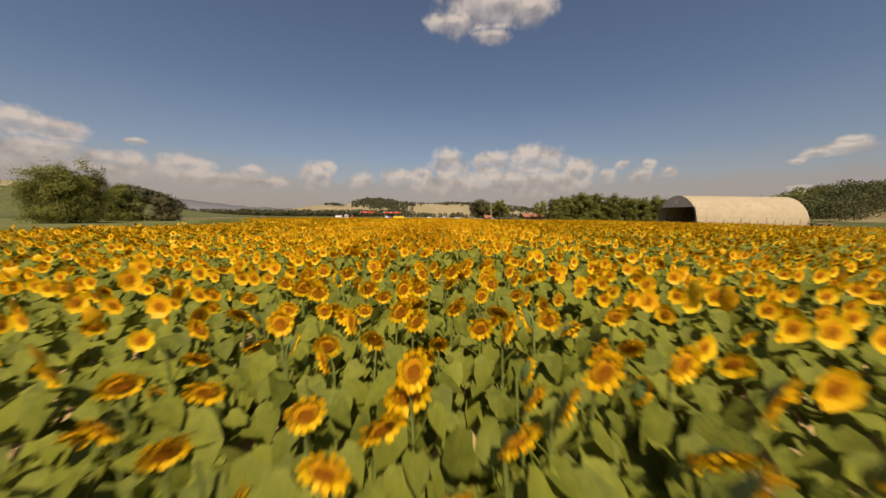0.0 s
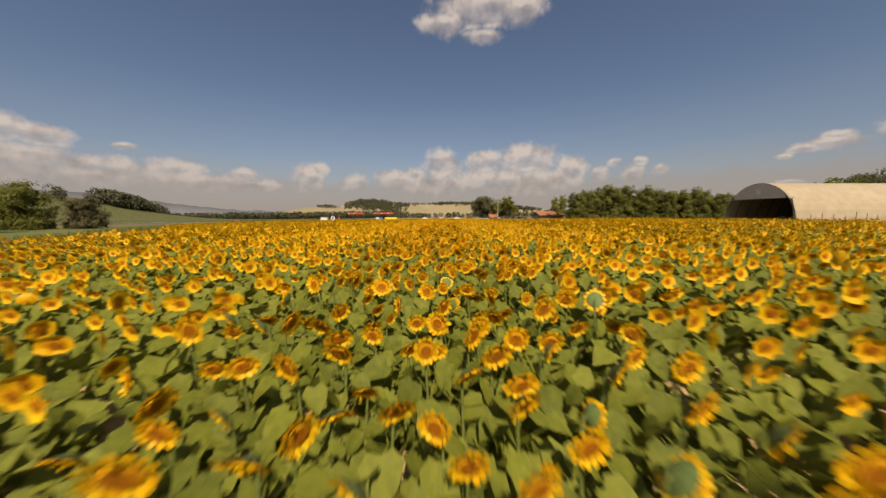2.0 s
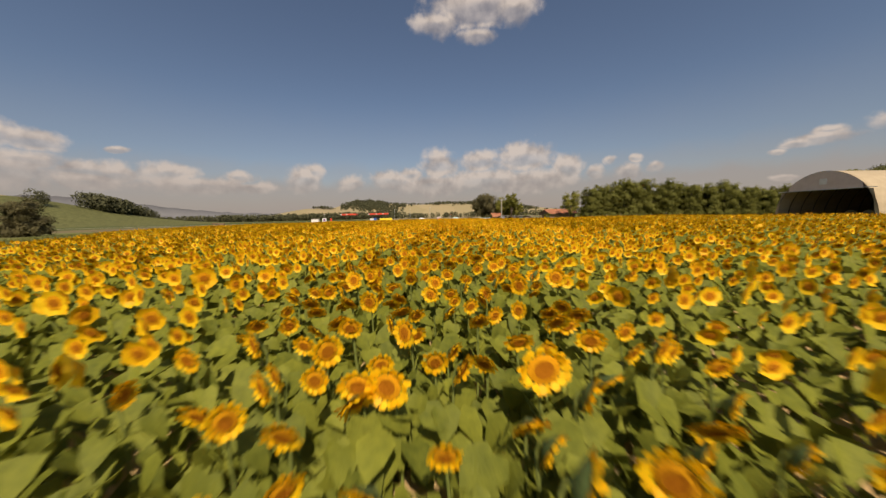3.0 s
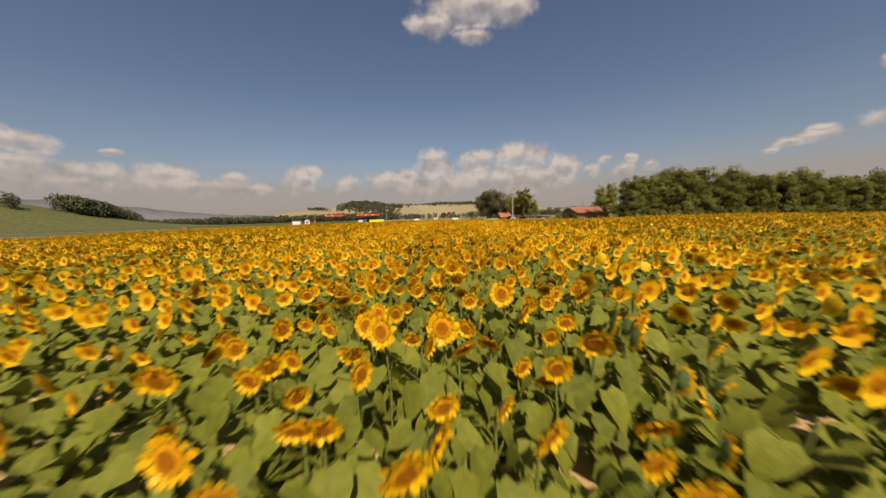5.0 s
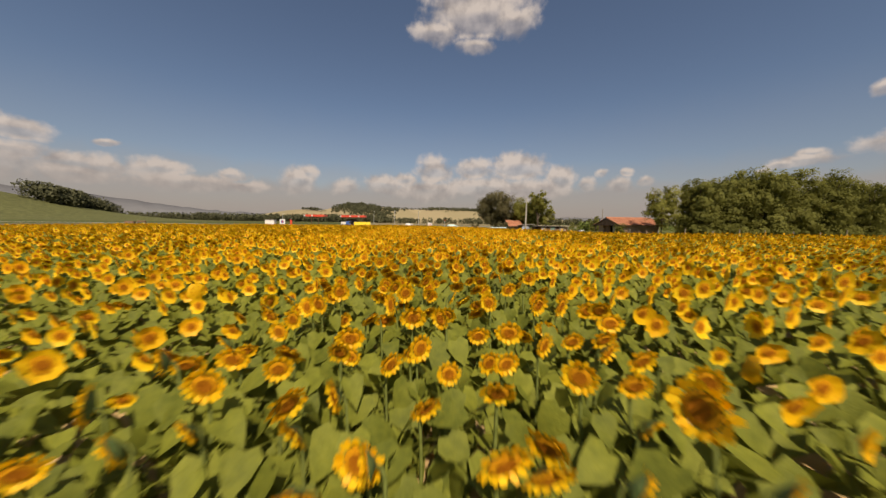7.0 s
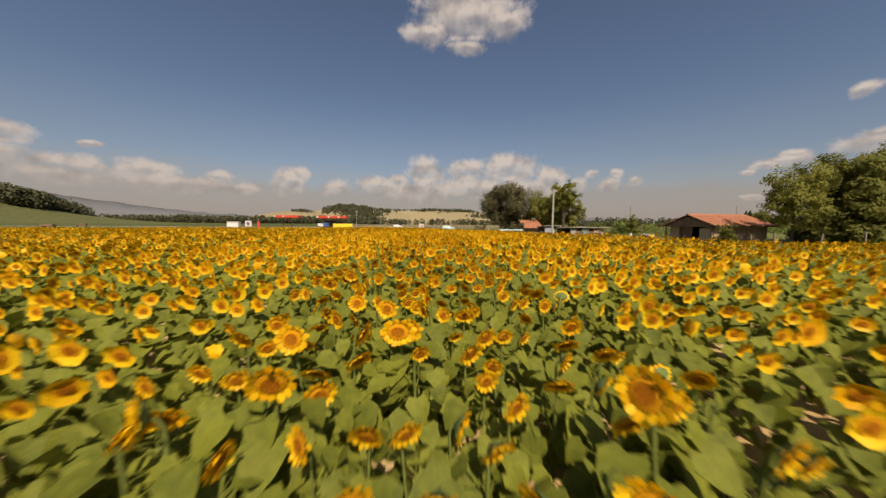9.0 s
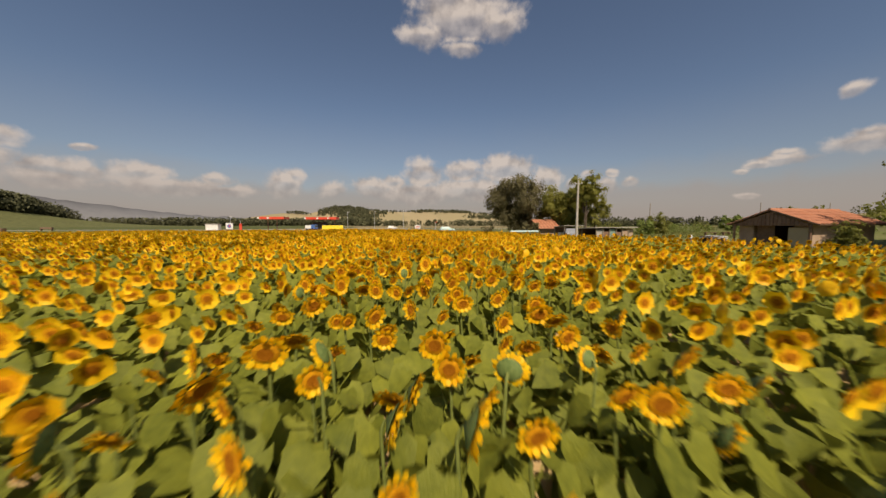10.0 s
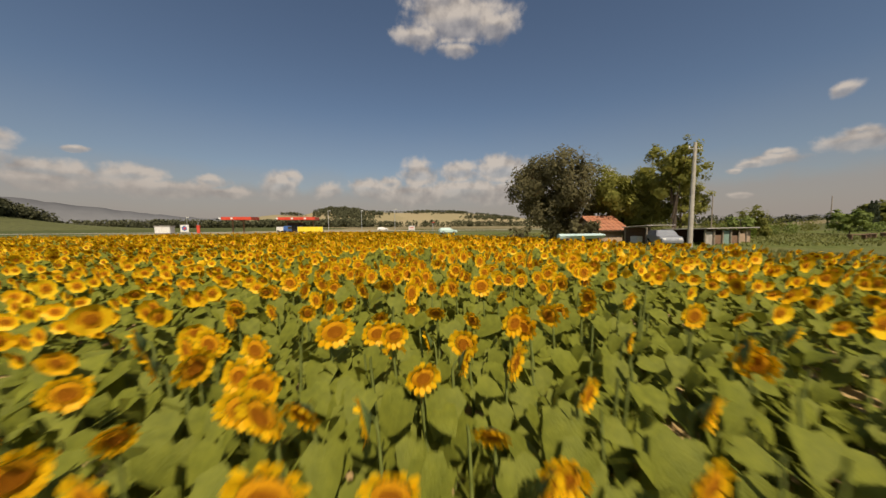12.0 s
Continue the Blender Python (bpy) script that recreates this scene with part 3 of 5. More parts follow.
def far_plant(seed, spread=1.55):
    rng = np.random.default_rng(seed)
    aim = (head_aim(rng) + Vector((0, 0, -0.12))).normalized()
    centre = Vector((rng.normal(0, 0.03), rng.normal(0, 0.03), rng.uniform(0.93, 1.06)))
    parts = []
    for k in range(4):
        root, base, tip, face = leaf_pose(rng, k + 1, 5, 0.95)
        s = spread
        v = np.array([(0, 0, 0), (0.1, 0.12, 0.03), (0.27, 0, -0.05), (0.1, -0.12, 0.03)]) * s
        parts.append(("leaf", v @ frame_of(tip, face) + np.array(base), np.array([(0, 2, 1), (0, 3, 2)]), 0))
    F = frame_of(aim, Vector((0, 0, 1)))
    n = 6
    a = np.arange(n) * 2 * np.pi / n + rng.uniform(0, 1)
    rad = 0.114 * (0.85 + 0.3 * rng.random(n))
    v = np.vstack([[(-0.02, 0, 0)], np.stack([0.015 + 0.04 * rng.random(n), rad * np.cos(a), rad * np.sin(a)], -1)]) @ F + np.array(centre)
    parts.append(("petals", v, np.array([(0, 1 + k, 1 + (k + 1) % n) for k in range(n)]), 1))
    v = np.array([(0.030, 0.063, 0), (0.030, 0, 0.063), (0.030, -0.063, 0), (0.030, 0, -0.063)]) @ F + np.array(centre)
    parts.append(("disc", v, np.array([(0, 1, 2), (0, 2, 3)]), 3))
    return parts


CROP_MATS = [LEAF, PETAL, STEM, CORE, RING, BRACT]


def crop_mesh(name, templates, pos, turn, scale, pick):
    """Sets one of the templates at each place, all in one mesh."""
    V, T, M, off = [], [], [], 0
    for i, parts in enumerate(templates):
        v = np.vstack([p[1] for p in parts])
        o = np.cumsum([0] + [len(p[1]) for p in parts])
        t = np.vstack([p[2] + o[j] for j, p in enumerate(parts)])
        m = np.concatenate([np.full(len(p[2]), p[3]) for p in parts])
        sel = np.where(pick == i)[0]
        c, s = np.cos(turn[sel])[:, None], np.sin(turn[sel])[:, None]
        k = scale[sel]
        x = (v[None, :, 0] * c - v[None, :, 1] * s) * k[:, :1] + pos[sel, :1]
        y = (v[None, :, 0] * s + v[None, :, 1] * c) * k[:, :1] + pos[sel, 1:2]
        z = v[None, :, 2] * k[:, 1:] + 0.03
        V.append(np.stack([x, y, z], -1).reshape(-1, 3).astype(np.float32))
        T.append((t[None] + (off + np.arange(len(sel)) * len(v))[:, None, None]).reshape(-1, 3))
        M.append(np.tile(m, len(sel)))
        off += len(sel) * len(v)
    ob = bulk(name, np.vstack(V), np.vstack(T), CROP_MATS, np.concatenate(M))
    return tagged(ob, "dense sunflowers in full bloom, yellow heads over broad green leaves", "sunflowers", kind="stuff")


def build_crop():
    rng = np.random.default_rng(21)
    rows = np.arange(-70, 58, 0.53)
    steps = np.arange(-8, 225, 0.385)
    gx, gy = np.meshgrid(rows, steps)
    gx = gx + 0.265 * (np.arange(len(steps)) % 2)[:, None]   # every other plant stands between the rows
    gx = (gx + rng.normal(0, 0.10, gx.shape)).ravel()
    gy = (gy + rng.uniform(-0.2, 0.2, gy.shape)).ravel()
    keep = inside(FIELD, gx, gy) & ~inside(BARE, gx, gy) & ~inside(BARE_FAR, gx, gy) & (rng.random(gx.shape) > 0.02)
    # plants stand close along the far edges of the bare patches
    ex, ey = [], []
    for edge in (BARE[:5], BARE[5:10], BARE_FAR[:6]):
        for (x0, y0), (x1, y1) in zip(edge, edge[1:]):
            m = max(2, int(math.hypot(x1 - x0, y1 - y0) / 0.26))
            u = (np.arange(m) + rng.uniform(0.2, 0.8, m)) / m
            ex.append(x0 + (x1 - x0) * u - 0.06 + rng.normal(0, 0.05, m))
            ey.append(y0 + (y1 - y0) * u + 0.10 + rng.normal(0, 0.05, m))
    gx, gy = np.concatenate([gx[keep], *ex]), np.concatenate([gy[keep], *ey])
    n = len(gx)
    path_x = np.interp(gy, [0, 11, 22, 34, 40, 62, 72, 94, 110, 130], [0, -1.1, -2, -2.6, -2.7, -2.3, -1.6, -1, -0.8, 0])
    off = np.abs(gx - path_x) + np.clip(gy - 140, 0, None) * 0.6
    pos = np.stack([gx, gy], -1)
    turn = np.where(rng.random(n) < 0.01, rng.uniform(1.6, 4.6, n), rng.normal(0, 0.42, n))   # a few heads look away
    # the crop stands taller and shorter in broad patches
    wave = 0.05 * np.sin(gx * 0.35 + 1.3 * np.sin(gy * 0.11)) + 0.05 * np.sin(gy * 0.23 + gx * 0.12)
    tall = np.clip(rng.normal(0.98, 0.08, n) + wave, 0.7, 1.2)
    scale = np.stack([np.clip(rng.normal(1.0, 0.12, n), 0.7, 1.3), tall], -1)
    single = (np.abs(gx - 0.6) < 3.0) & (gy > 131.2) & (gy < 140)
    near = (off < 2.3) & ~single
    mid = (off >= 2.3) & (off < 9) & ~single
    far = ~(near | mid | single)
    # leafy stretches behind the bare patches, where few plants are in bloom
    thin = np.full(n, 0.04)
    for cx, cy, rx, ry, share in ((8.5, 103, 5.5, 3.6, 0.62), (7, 13.0, 6.0, 2.8, 0.75), (3, 12.2, 4.0, 2.2, 0.70), (-0.5, 97, 2.6, 2.6, 0.35), (1, 142, 7, 4.0, 0.55),
                                  (1.5, 133.5, 4.5, 3.0, 0.50), (5, 32, 5, 4, 0.40), (4, 52, 5, 6, 0.25), (-0.5, 4, 2.5, 2.0, 0.25)):
        thin = np.maximum(thin, share * np.clip(1.6 - 1.6 * np.hypot((gx - cx) / rx, (gy - cy) / ry), 0, 1))
    bare_head = rng.random(n) < thin
    leafy_near, leafy = near & bare_head, mid & bare_head
    near, mid, far = near & ~bare_head, mid & ~bare_head, far & ((off < 30) | (rng.random(n) < 0.65))
    edge_far = far & (off >= 30)
    far = far & (off < 30)
    for sel, made in ((near, [near_plant(100 + i) for i in range(14)]), (leafy_near, [near_plant(150 + i, False) for i in range(6)]),
                      (mid, [mid_plant(200 + i) for i in range(18)]), (leafy, [mid_plant(250 + i, False) for i in range(6)]),
                      (far, [far_plant(300 + i) for i in range(24)]), (edge_far, [far_plant(330 + i, 1.95) for i in range(24)])):
        crop_mesh("sunflowers", made, pos[sel], turn[sel], scale[sel], rng.integers(0, len(made), sel.sum()))
    return pos[single], turn[single], scale[single], bare_head[single]


def build_single_sunflowers(pos, turn, scale, bare_head):
    """The plants of one stretch, each a thing of its own with its stem, leaves and head."""
    rng = np.random.default_rng(5)
    looks = {"disc": "dark brown seed disc", "floret_ring": "rust-orange floret ring", "petals": "golden yellow ray petals"}
    firsts = []
    for i in range(9):
        bloom = i < 6
        plant = thing("sunflower", (0, 0, 0), 0, "sunflower in bloom with yellow petals round a brown disc" if bloom else "leafy green sunflower plant not yet in bloom",
                      "sunflower", "sunflowers in the field")
        pieces = near_plant(400 + i, bloom)
        top = None
        for name, v, t, m in pieces:
            if name == "bracts":
                top = tagged(bulk("flower_head", v, t, [CROP_MATS[m]], parent=plant), "flower head backed with green bracts")
            elif name not in looks:
                bulk(name, v, t, [CROP_MATS[m]], parent=plant)
        for name, v, t, m in pieces:
            if name in looks:
                tagged(bulk(name, v, t, [CROP_MATS[m]], parent=top), looks[name])
        firsts.append(plant)
    used = set()
    for (x, y), a, (k, h), plain in zip(pos, turn, scale, bare_head):
        i = int(rng.integers(6, 9)) if plain else int(rng.integers(0, 6))
        m = Matrix.LocRotScale((x, y, 0.03), Euler((0, 0, a)), (k, k, h))
        if i not in used:
            used.add(i)
            firsts[i].matrix_basis = m
        else:
            ob = copy_thing(firsts[i], Matrix.Identity(4))
            ob.matrix_basis = m


build_single_sunflowers(*build_crop())


# ---------------------------------------------------------------- grass and weeds
def blades(name, places, height, mat, label, width=0.02, per=1, seed=1, lean=0.5):
    rng = np.random.default_rng(seed)
    p = np.repeat(np.asarray(places, float), per, 0)
    n = len(p)
    if p.shape[1] == 2:
        p = np.column_stack([p, land_height(p[:, 0], p[:, 1])])
    p[:, :2] += rng.normal(0, 0.05 if per > 1 else 0, (n, 2))
    a = rng.uniform(0, 2 * np.pi, n)
    h = height * rng.uniform(0.5, 1.25, n)
    w = width * rng.uniform(0.7, 1.5, n)
    b = rng.uniform(0, 2 * np.pi, n)
    side = np.stack([np.cos(a), np.sin(a), np.zeros(n)], -1) * w[:, None]
    tip = p + np.stack([np.cos(b) * h * lean, np.sin(b) * h * lean, h], -1)
    mid = p + (tip - p) * 0.5 + np.array([0, 0, 0.08]) * h[:, None]
    v = np.stack([p - side, p + side, mid + side * 0.8, mid - side * 0.8, tip], 1).reshape(-1, 3)
    i = np.arange(n)[:, None] * 5
    t = np.concatenate([i + [0, 1, 2], i + [0, 2, 3], i + [3, 2, 4]])
    return tagged(bulk(name, v, t, [mat]), label, "grass", kind="stuff")


def scatter(poly, count, seed):
    rng = np.random.default_rng(seed)
    xs, ys = [q[0] for q in poly], [q[1] for q in poly]
    out = []
    while len(out) < count:
        x, y = rng.uniform(min(xs), max(xs), 4000), rng.uniform(min(ys), max(ys), 4000)
        ok = inside(poly, x, y)
        out += list(zip(x[ok], y[ok]))
    return np.array(out[:count])


def build_grasses():
    rng = np.random.default_rng(6)
    clumps = np.vstack([np.column_stack([rng.normal(cx, sx, n), rng.normal(cy, sy, n)]) for cx, cy, sx, sy, n in
                        ((2.6, 9.7, 0.55, 0.20, 90), (3.6, 10.5, 0.7, 0.20, 80), (3.4, 9.6, 0.5, 0.22, 60), (5.6, 10.6, 0.7, 0.25, 60), (1.7, 9.5, 0.3, 0.15, 40), (-2.3, 8.1, 0.4, 0.2, 26), (-1.15, 8.5, 0.28, 0.3, 15), (0.3, 10.1, 0.16, 0.08, 7), (0.7, 9.1, 0.15, 0.25, 12))])
    clumps = np.column_stack([clumps, np.full(len(clumps), 0.04)])
    blades("weeds", clumps, 0.13, GRASS, "low green weeds on the bare soil patch", 0.008, 16, 3, 1.1)
    few = scatter(BARE, 60, 4)
    blades("weeds", np.column_stack([few, np.full(len(few), 0.04)]), 0.10, GRASS, "scattered small weeds on the bare soil", 0.007, 10, 5, 1.0)
    few = scatter([(1.9, 97.0), (2.3, 98.9), (3.0, 98.7), (3.4, 98.0), (4.6, 98.2), (5.8, 98.0), (5.0, 97.2), (3.8, 96.6), (2.6, 96.5)], 460, 13)
    blades("weeds", np.column_stack([few, np.full(len(few), 0.04)]), 0.26, GRASS, "rank green weeds beside the bare soil", 0.016, 12, 16, 0.9)
    few = scatter(BARE_FAR, 70, 14)
    blades("weeds", np.column_stack([few, np.full(len(few), 0.04)]), 0.15, GRASS, "scattered small weeds on the bare soil", 0.008, 12, 15, 1.0)
    edge = scatter([(-30.2, 10), (-28.7, 35), (-28.3, 46), (-30, 54), (-36.6, 62.5), (-44, 71), (-58, 89), (-65, 106), (-74, 132), (-82, 132), (-73, 105), (-66, 88), (-52, 68), (-42, 56), (-37, 45), (-37, 10)], 9000, 7)
    blades("grass", edge, 0.75, GRASS, "tall unmown grass along the field margin", 0.05, 2, 8, 0.35)
    verge = scatter([(9.2, 153), (13.2, 143), (19.2, 130), (22.6, 121.6), (36, 121.6), (57, 118.6), (57, 126), (38, 127), (30, 134), (24, 150), (14, 158)], 9000, 9)
    blades("grass", verge, 0.30, GRASS, "green grass verge beside the farmyard", 0.03, 3, 10, 0.6)
    yard = scatter([(8.6, 153.5), (14, 158), (60, 150), (75, 200), (20, 200), (-2, 184), (4.5, 161)], 9000, 11)
    blades("grass", yard, 0.24, GRASS, "mixed green and drying grass round the farmyard", 0.05, 2, 12, 0.6)


build_grasses()


# ---------------------------------------------------------------- trees
def tree_parts(seed, height, radius, mat, leaves=2600, leaf=0.30, clear=0.16, lobes=13, tall=1.0, trunk=0.022, hang=1.0, loose=1.0):
    """Trunk with limbs, and a crown of leaf sprays: boughs in uneven lobes, each made of many small clumps. hang: how far the clumps
    hang down; loose: how far they stand apart. Returns (trunk bmesh, crown corners, crown quads)."""
    rng = np.random.default_rng(seed)
    base_r = height * trunk
    top = Vector((rng.normal(0, 0.04) * height, rng.normal(0, 0.04) * height, height * 0.78))
    bits = [tube([(0, 0, -0.1), (base_r * 0.4, 0, height * clear), top * 0.6, top], (base_r * 1.3, base_r, base_r * 0.6, base_r * 0.2), 7)]
    mid = height * (clear + 1) / 2
    half = height * (1 - clear) / 2
    centres = []
    for k in range(lobes):
        a = k * 2.4 + rng.uniform(-0.5, 0.5)
        u = (k + 0.5) / lobes
        zz = (1 - 2 * u) * rng.uniform(0.62, 0.80)
        rr = math.sqrt(max(0.05, 1 - zz * zz)) * rng.uniform(0.40, 0.72)
        c = Vector((math.cos(a) * rr * radius, math.sin(a) * rr * radius, mid + zz * half * tall))
        centres.append((c, rng.uniform(0.36, 0.52) * min(radius, half)))
        if k % 2 == 0:
            start = top * rng.uniform(0.25, 0.6)
            bits.append(tube([start, start.lerp(c, 0.5) + Vector((0, 0, -0.2)), c], (base_r * 0.45, base_r * 0.28, base_r * 0.1), 5))
    centres.append((Vector((0, 0, mid)), 0.55 * min(radius, half)))
    if clear < 0.08:   # skirts that hang down to the grass
        for k in range(8):
            a = k * 0.785 + rng.uniform(-0.3, 0.3)
            low = 0.40 * min(radius, half)
            centres.append((Vector((math.cos(a) * radius * 0.62, math.sin(a) * radius * 0.62, low * 0.9)), low))
    clumps = []
    for c, r in centres:
        for _ in range(14):
            d = Vector(rng.normal(0, 1, 3)).normalized()
            clumps.append((c + d * r * rng.uniform(0.50, 0.95), r * rng.uniform(0.34, 0.58) / loose, d))
    w = np.array([r * r for _, r, _ in clumps])
    which = rng.choice(len(clumps), leaves, p=w / w.sum())
    C = np.array([c for c, _, _ in clumps])[which]
    R = np.array([r for _, r, _ in clumps])[which]
    D = np.array([d for _, _, d in clumps])[which]
    d = rng.normal(0, 1, (leaves, 3))
    d /= np.linalg.norm(d, axis=1)[:, None]
    p = C + d * (R * rng.uniform(0.1, 1.02, leaves) ** 0.6)[:, None] * np.array([1, 1, 0.8 * hang])
    n = 1.15 * D + 0.25 * d + rng.normal(0, 0.22, (leaves, 3)) + np.array([0, 0, 0.35])
    n /= np.linalg.norm(n, axis=1)[:, None]
    u = np.cross(n, rng.normal(0, 1, (leaves, 3)))
    u /= np.linalg.norm(u, axis=1)[:, None]
    v = np.cross(n, u)
    s = (leaf * rng.uniform(0.55, 1.3, leaves))[:, None]
    bend = n * s * 0.12
    q = np.stack([p - u * s, p - v * s * 0.55 + bend, p + u * s, p + v * s * 0.55 + bend], 1).reshape(-1, 3)
    q[:, 2] = np.maximum(q[:, 2], 0.1)
    return merged(*bits), q, np.arange(leaves * 4).reshape(-1, 4)


def tree(name, at, turn=0.0, label="", category="tree", group="", mat=None, **shape):
    ob = thing(name, (at[0], at[1], float(land_height(at[0], at[1]))), turn, label, category, group)
    wood, q, f = tree_parts(mat=mat, **shape)
    part("trunk", wood, BARK, ob, "grey-brown bark trunk and limbs")
    bulk("crown", q, None, [mat], parent=ob, quads=f)
    return ob


def cypress(at, turn, height, radius, seed):
    """A spindle of upright sprays round a straight stem."""
    ob = thing("cypress", (at[0], at[1], float(land_height(at[0], at[1]))), turn, "dark slender cypress behind the garden", "tree", "cypresses behind the garden")
    part("trunk", tube([(0, 0, -0.1), (0, 0, height * 0.5), (0, 0, height * 0.94)], (0.13, 0.08, 0.02), 7), BARK, ob, "grey-brown bark trunk")
    rng = np.random.default_rng(seed)
    n = 1500
    t = rng.uniform(0.03, 1.0, n) ** 1.15
    wide = radius * np.minimum(1.0, 0.45 + 3.0 * t) * (1 - t) ** 0.62 * (1 + 0.18 * np.sin(t * 31 + seed))
    a = rng.uniform(0, 2 * math.pi, n)
    d = wide * np.sqrt(rng.uniform(0.25, 1.0, n))
    p = np.stack([d * np.cos(a), d * np.sin(a), t * height * 0.95], -1)
    up = np.stack([0.25 * np.cos(a), 0.25 * np.sin(a), np.ones(n)], -1) + rng.normal(0, 0.2, (n, 3))
    side = np.cross(up, rng.normal(0, 1, (n, 3)))
    side /= np.linalg.norm(side, axis=1)[:, None]
    s = rng.uniform(0.10, 0.20, (n, 1))
    q = np.stack([p - up * s, p - side * s * 0.55, p + up * s * 1.3, p + side * s * 0.55], 1).reshape(-1, 3)
    bulk("crown", q, None, [FOL_BLUE], parent=ob, quads=np.arange(n * 4).reshape(-1, 4))
    return ob


def build_trees():
    rng = np.random.default_rng(31)
    # the grove: a plantation of full trees in rows
    kinds = [tree("tree", (43.6 + 5.7 * i, 130.6 + 0.4 * i), 40 * i, "leafy green orchard tree in a dense grove", "tree", "trees of the grove", FOL_GROVE,
                  seed=40 + i, height=(10.3, 11.2, 12.3, 12.2)[i], radius=(3.5, 3.7, 4.0, 4.0)[i], leaves=15000, leaf=0.215, clear=0.03, lobes=19) for i in range(4)]
    spots = [(x + rng.normal(0, 0.5), y + rng.normal(0, 0.5)) for y, x0 in ((137, 49.5),) for x in np.arange(x0, 106, 6.0)] + \
            [(x + rng.normal(0, 0.5), 131 + rng.normal(0, 0.5)) for x in np.arange(67, 104, 6.0)]
    for i, (x, y) in enumerate(spots):
        k = rng.uniform(0.88, 1.04) * (0.80 if x > 85 else 0.92 if x > 70 else 1.0)
        ob = copy_thing(kinds[1 + i % 3], Matrix.Identity(4))
        ob.matrix_basis = Matrix.LocRotScale((x, y, 0), Euler((0, 0, rng.uniform(0, 6.28))), (k, k, k * rng.uniform(0.92, 1.05)))
    tree("tree", (37.4, 131), 0, "young airy light-green tree beside the grove", "tree", "", FOL_LIGHT, seed=61, height=8.0, radius=2.9, leaves=7000, leaf=0.16, clear=0.28, lobes=13, tall=1.1)
    tree("bush", (30.4, 131.2), 0, "ragged green elder bush beside the shed", "bush", "", FOL_GROVE, seed=62, height=2.3, radius=1.15, leaves=1500, leaf=0.13, clear=0.03, lobes=9)
    # the farmyard trees
    tree("tree", (17.3, 170.5), 0, "broad dark-leaved tree with drooping outer branches", "tree", "", FOL_DARK, seed=71, height=11.0, radius=5.7, leaves=24000, leaf=0.20, clear=0.10, lobes=22, hang=1.35)
    tree("tree", (25.6, 168.4), 0, "spreading yellow-green tree over the farmyard", "tree", "", FOL_LIGHT, seed=72, height=9.3, radius=5.2, leaves=20000, leaf=0.20, clear=0.10, lobes=18)
    tree("tree", (26.5, 161.6), 0, "tall light-green tree with an open crown", "tree", "", FOL_LIGHT, seed=73, height=10.6, radius=3.3, leaves=6500, leaf=0.18, clear=0.46, lobes=10, loose=1.1)
    tree("tree", (29.6, 164.4), 0, "small light-green tree beside the shed", "tree", "", FOL_LIGHT, seed=74, height=6.8, radius=2.4, leaves=4000, leaf=0.18, clear=0.30, lobes=8, loose=1.15)
    tree("bush", (9.7, 160.3), 0, "low dark round bush at the field's end", "bush", "", FOL_DARK, seed=75, height=1.9, radius=1.6, leaves=900, leaf=0.16, clear=0.02, lobes=9)
    tree("bush", (17.9, 163.6), 0, "dark dense bush under the farmyard trees", "bush", "", FOL_DARK, seed=175, height=2.6, radius=2.2, leaves=2600, leaf=0.18, clear=0.02, lobes=9)
    tree("bush", (47.0, 172), 0, "grey-green feathery bush behind the store", "bush", "", FOL_GROVE, seed=76, height=4.4, radius=2.4, leaves=1600, leaf=0.22, clear=0.03)
    tree("bush", (43.0, 170), 0, "bright yellow-green bush beside a taller one", "bush", "", FOL_BRIGHT, seed=77, height=3.2, radius=1.9, leaves=1000, leaf=0.22, clear=0.03)
    tree("tree", (65.4, 174), 0, "small bright-green fruit tree in the garden", "tree", "", FOL_BRIGHT, seed=78, height=3.9, radius=3.0, leaves=1500, leaf=0.25, clear=0.2)
    for i, (x, y, h) in enumerate([(91.0, 190, 4.9), (92.7, 190, 5.0), (95.5, 191, 6.7), (97.3, 191.5, 6.9)]):
        cypress((x, y), 30 * i, h, 0.16 * h, 80 + i)
    tree("tree", (103.0, 195), 0, "broad green pine behind the garden", "tree", "", FOL_GROVE, seed=86, height=6.6, radius=3.6, leaves=2600, leaf=0.4, clear=0.1)
    tree("tree", (109.5, 195), 0, "dark green tree behind the garden", "tree", "", FOL_GROVE, seed=87, height=5.4, radius=3.4, leaves=2200, leaf=0.4, clear=0.08)
    # the trees beyond the left margin
    tree("tree", (-86.6, 73), 0, "large dense round green tree beside the field", "tree", "", FOL_GROVE, seed=91, height=13.6, radius=7.7, leaves=42000, leaf=0.205, clear=0.0, lobes=30)
    tree("tree", (-101.5, 100), 0, "tall olive-green tree in the meadow", "tree", "", FOL_GROVE, seed=92, height=11.8, radius=5.2, leaves=14000, leaf=0.25, clear=0.03, lobes=15)
    tree("tree", (-92.0, 105), 0, "dark green spreading tree in the meadow", "tree", "", FOL_DARK, seed=98, height=8.8, radius=4.6, leaves=12000, leaf=0.24, clear=0.0, lobes=14)
    tree("tree", (-113, 104), 0, "dark green low tree in the meadow", "tree", "", FOL_DARK, seed=93, height=9.0, radius=6.0, leaves=10000, leaf=0.22, clear=0.0, lobes=12)
    for i, (x, y, h, r) in enumerate([(-97, 109, 2.6, 2.6), (-99, 102, 2.4, 2.4), (-95, 96, 2.8, 3.0), (-103, 112, 2.4, 2.6)]):
        tree("bush", (x, y), 0, "green bush in the margin of the meadow", "bush", "bushes of the meadow", FOL_GROVE, seed=94 + i, height=h, radius=r, leaves=900, leaf=0.3, clear=0.02)


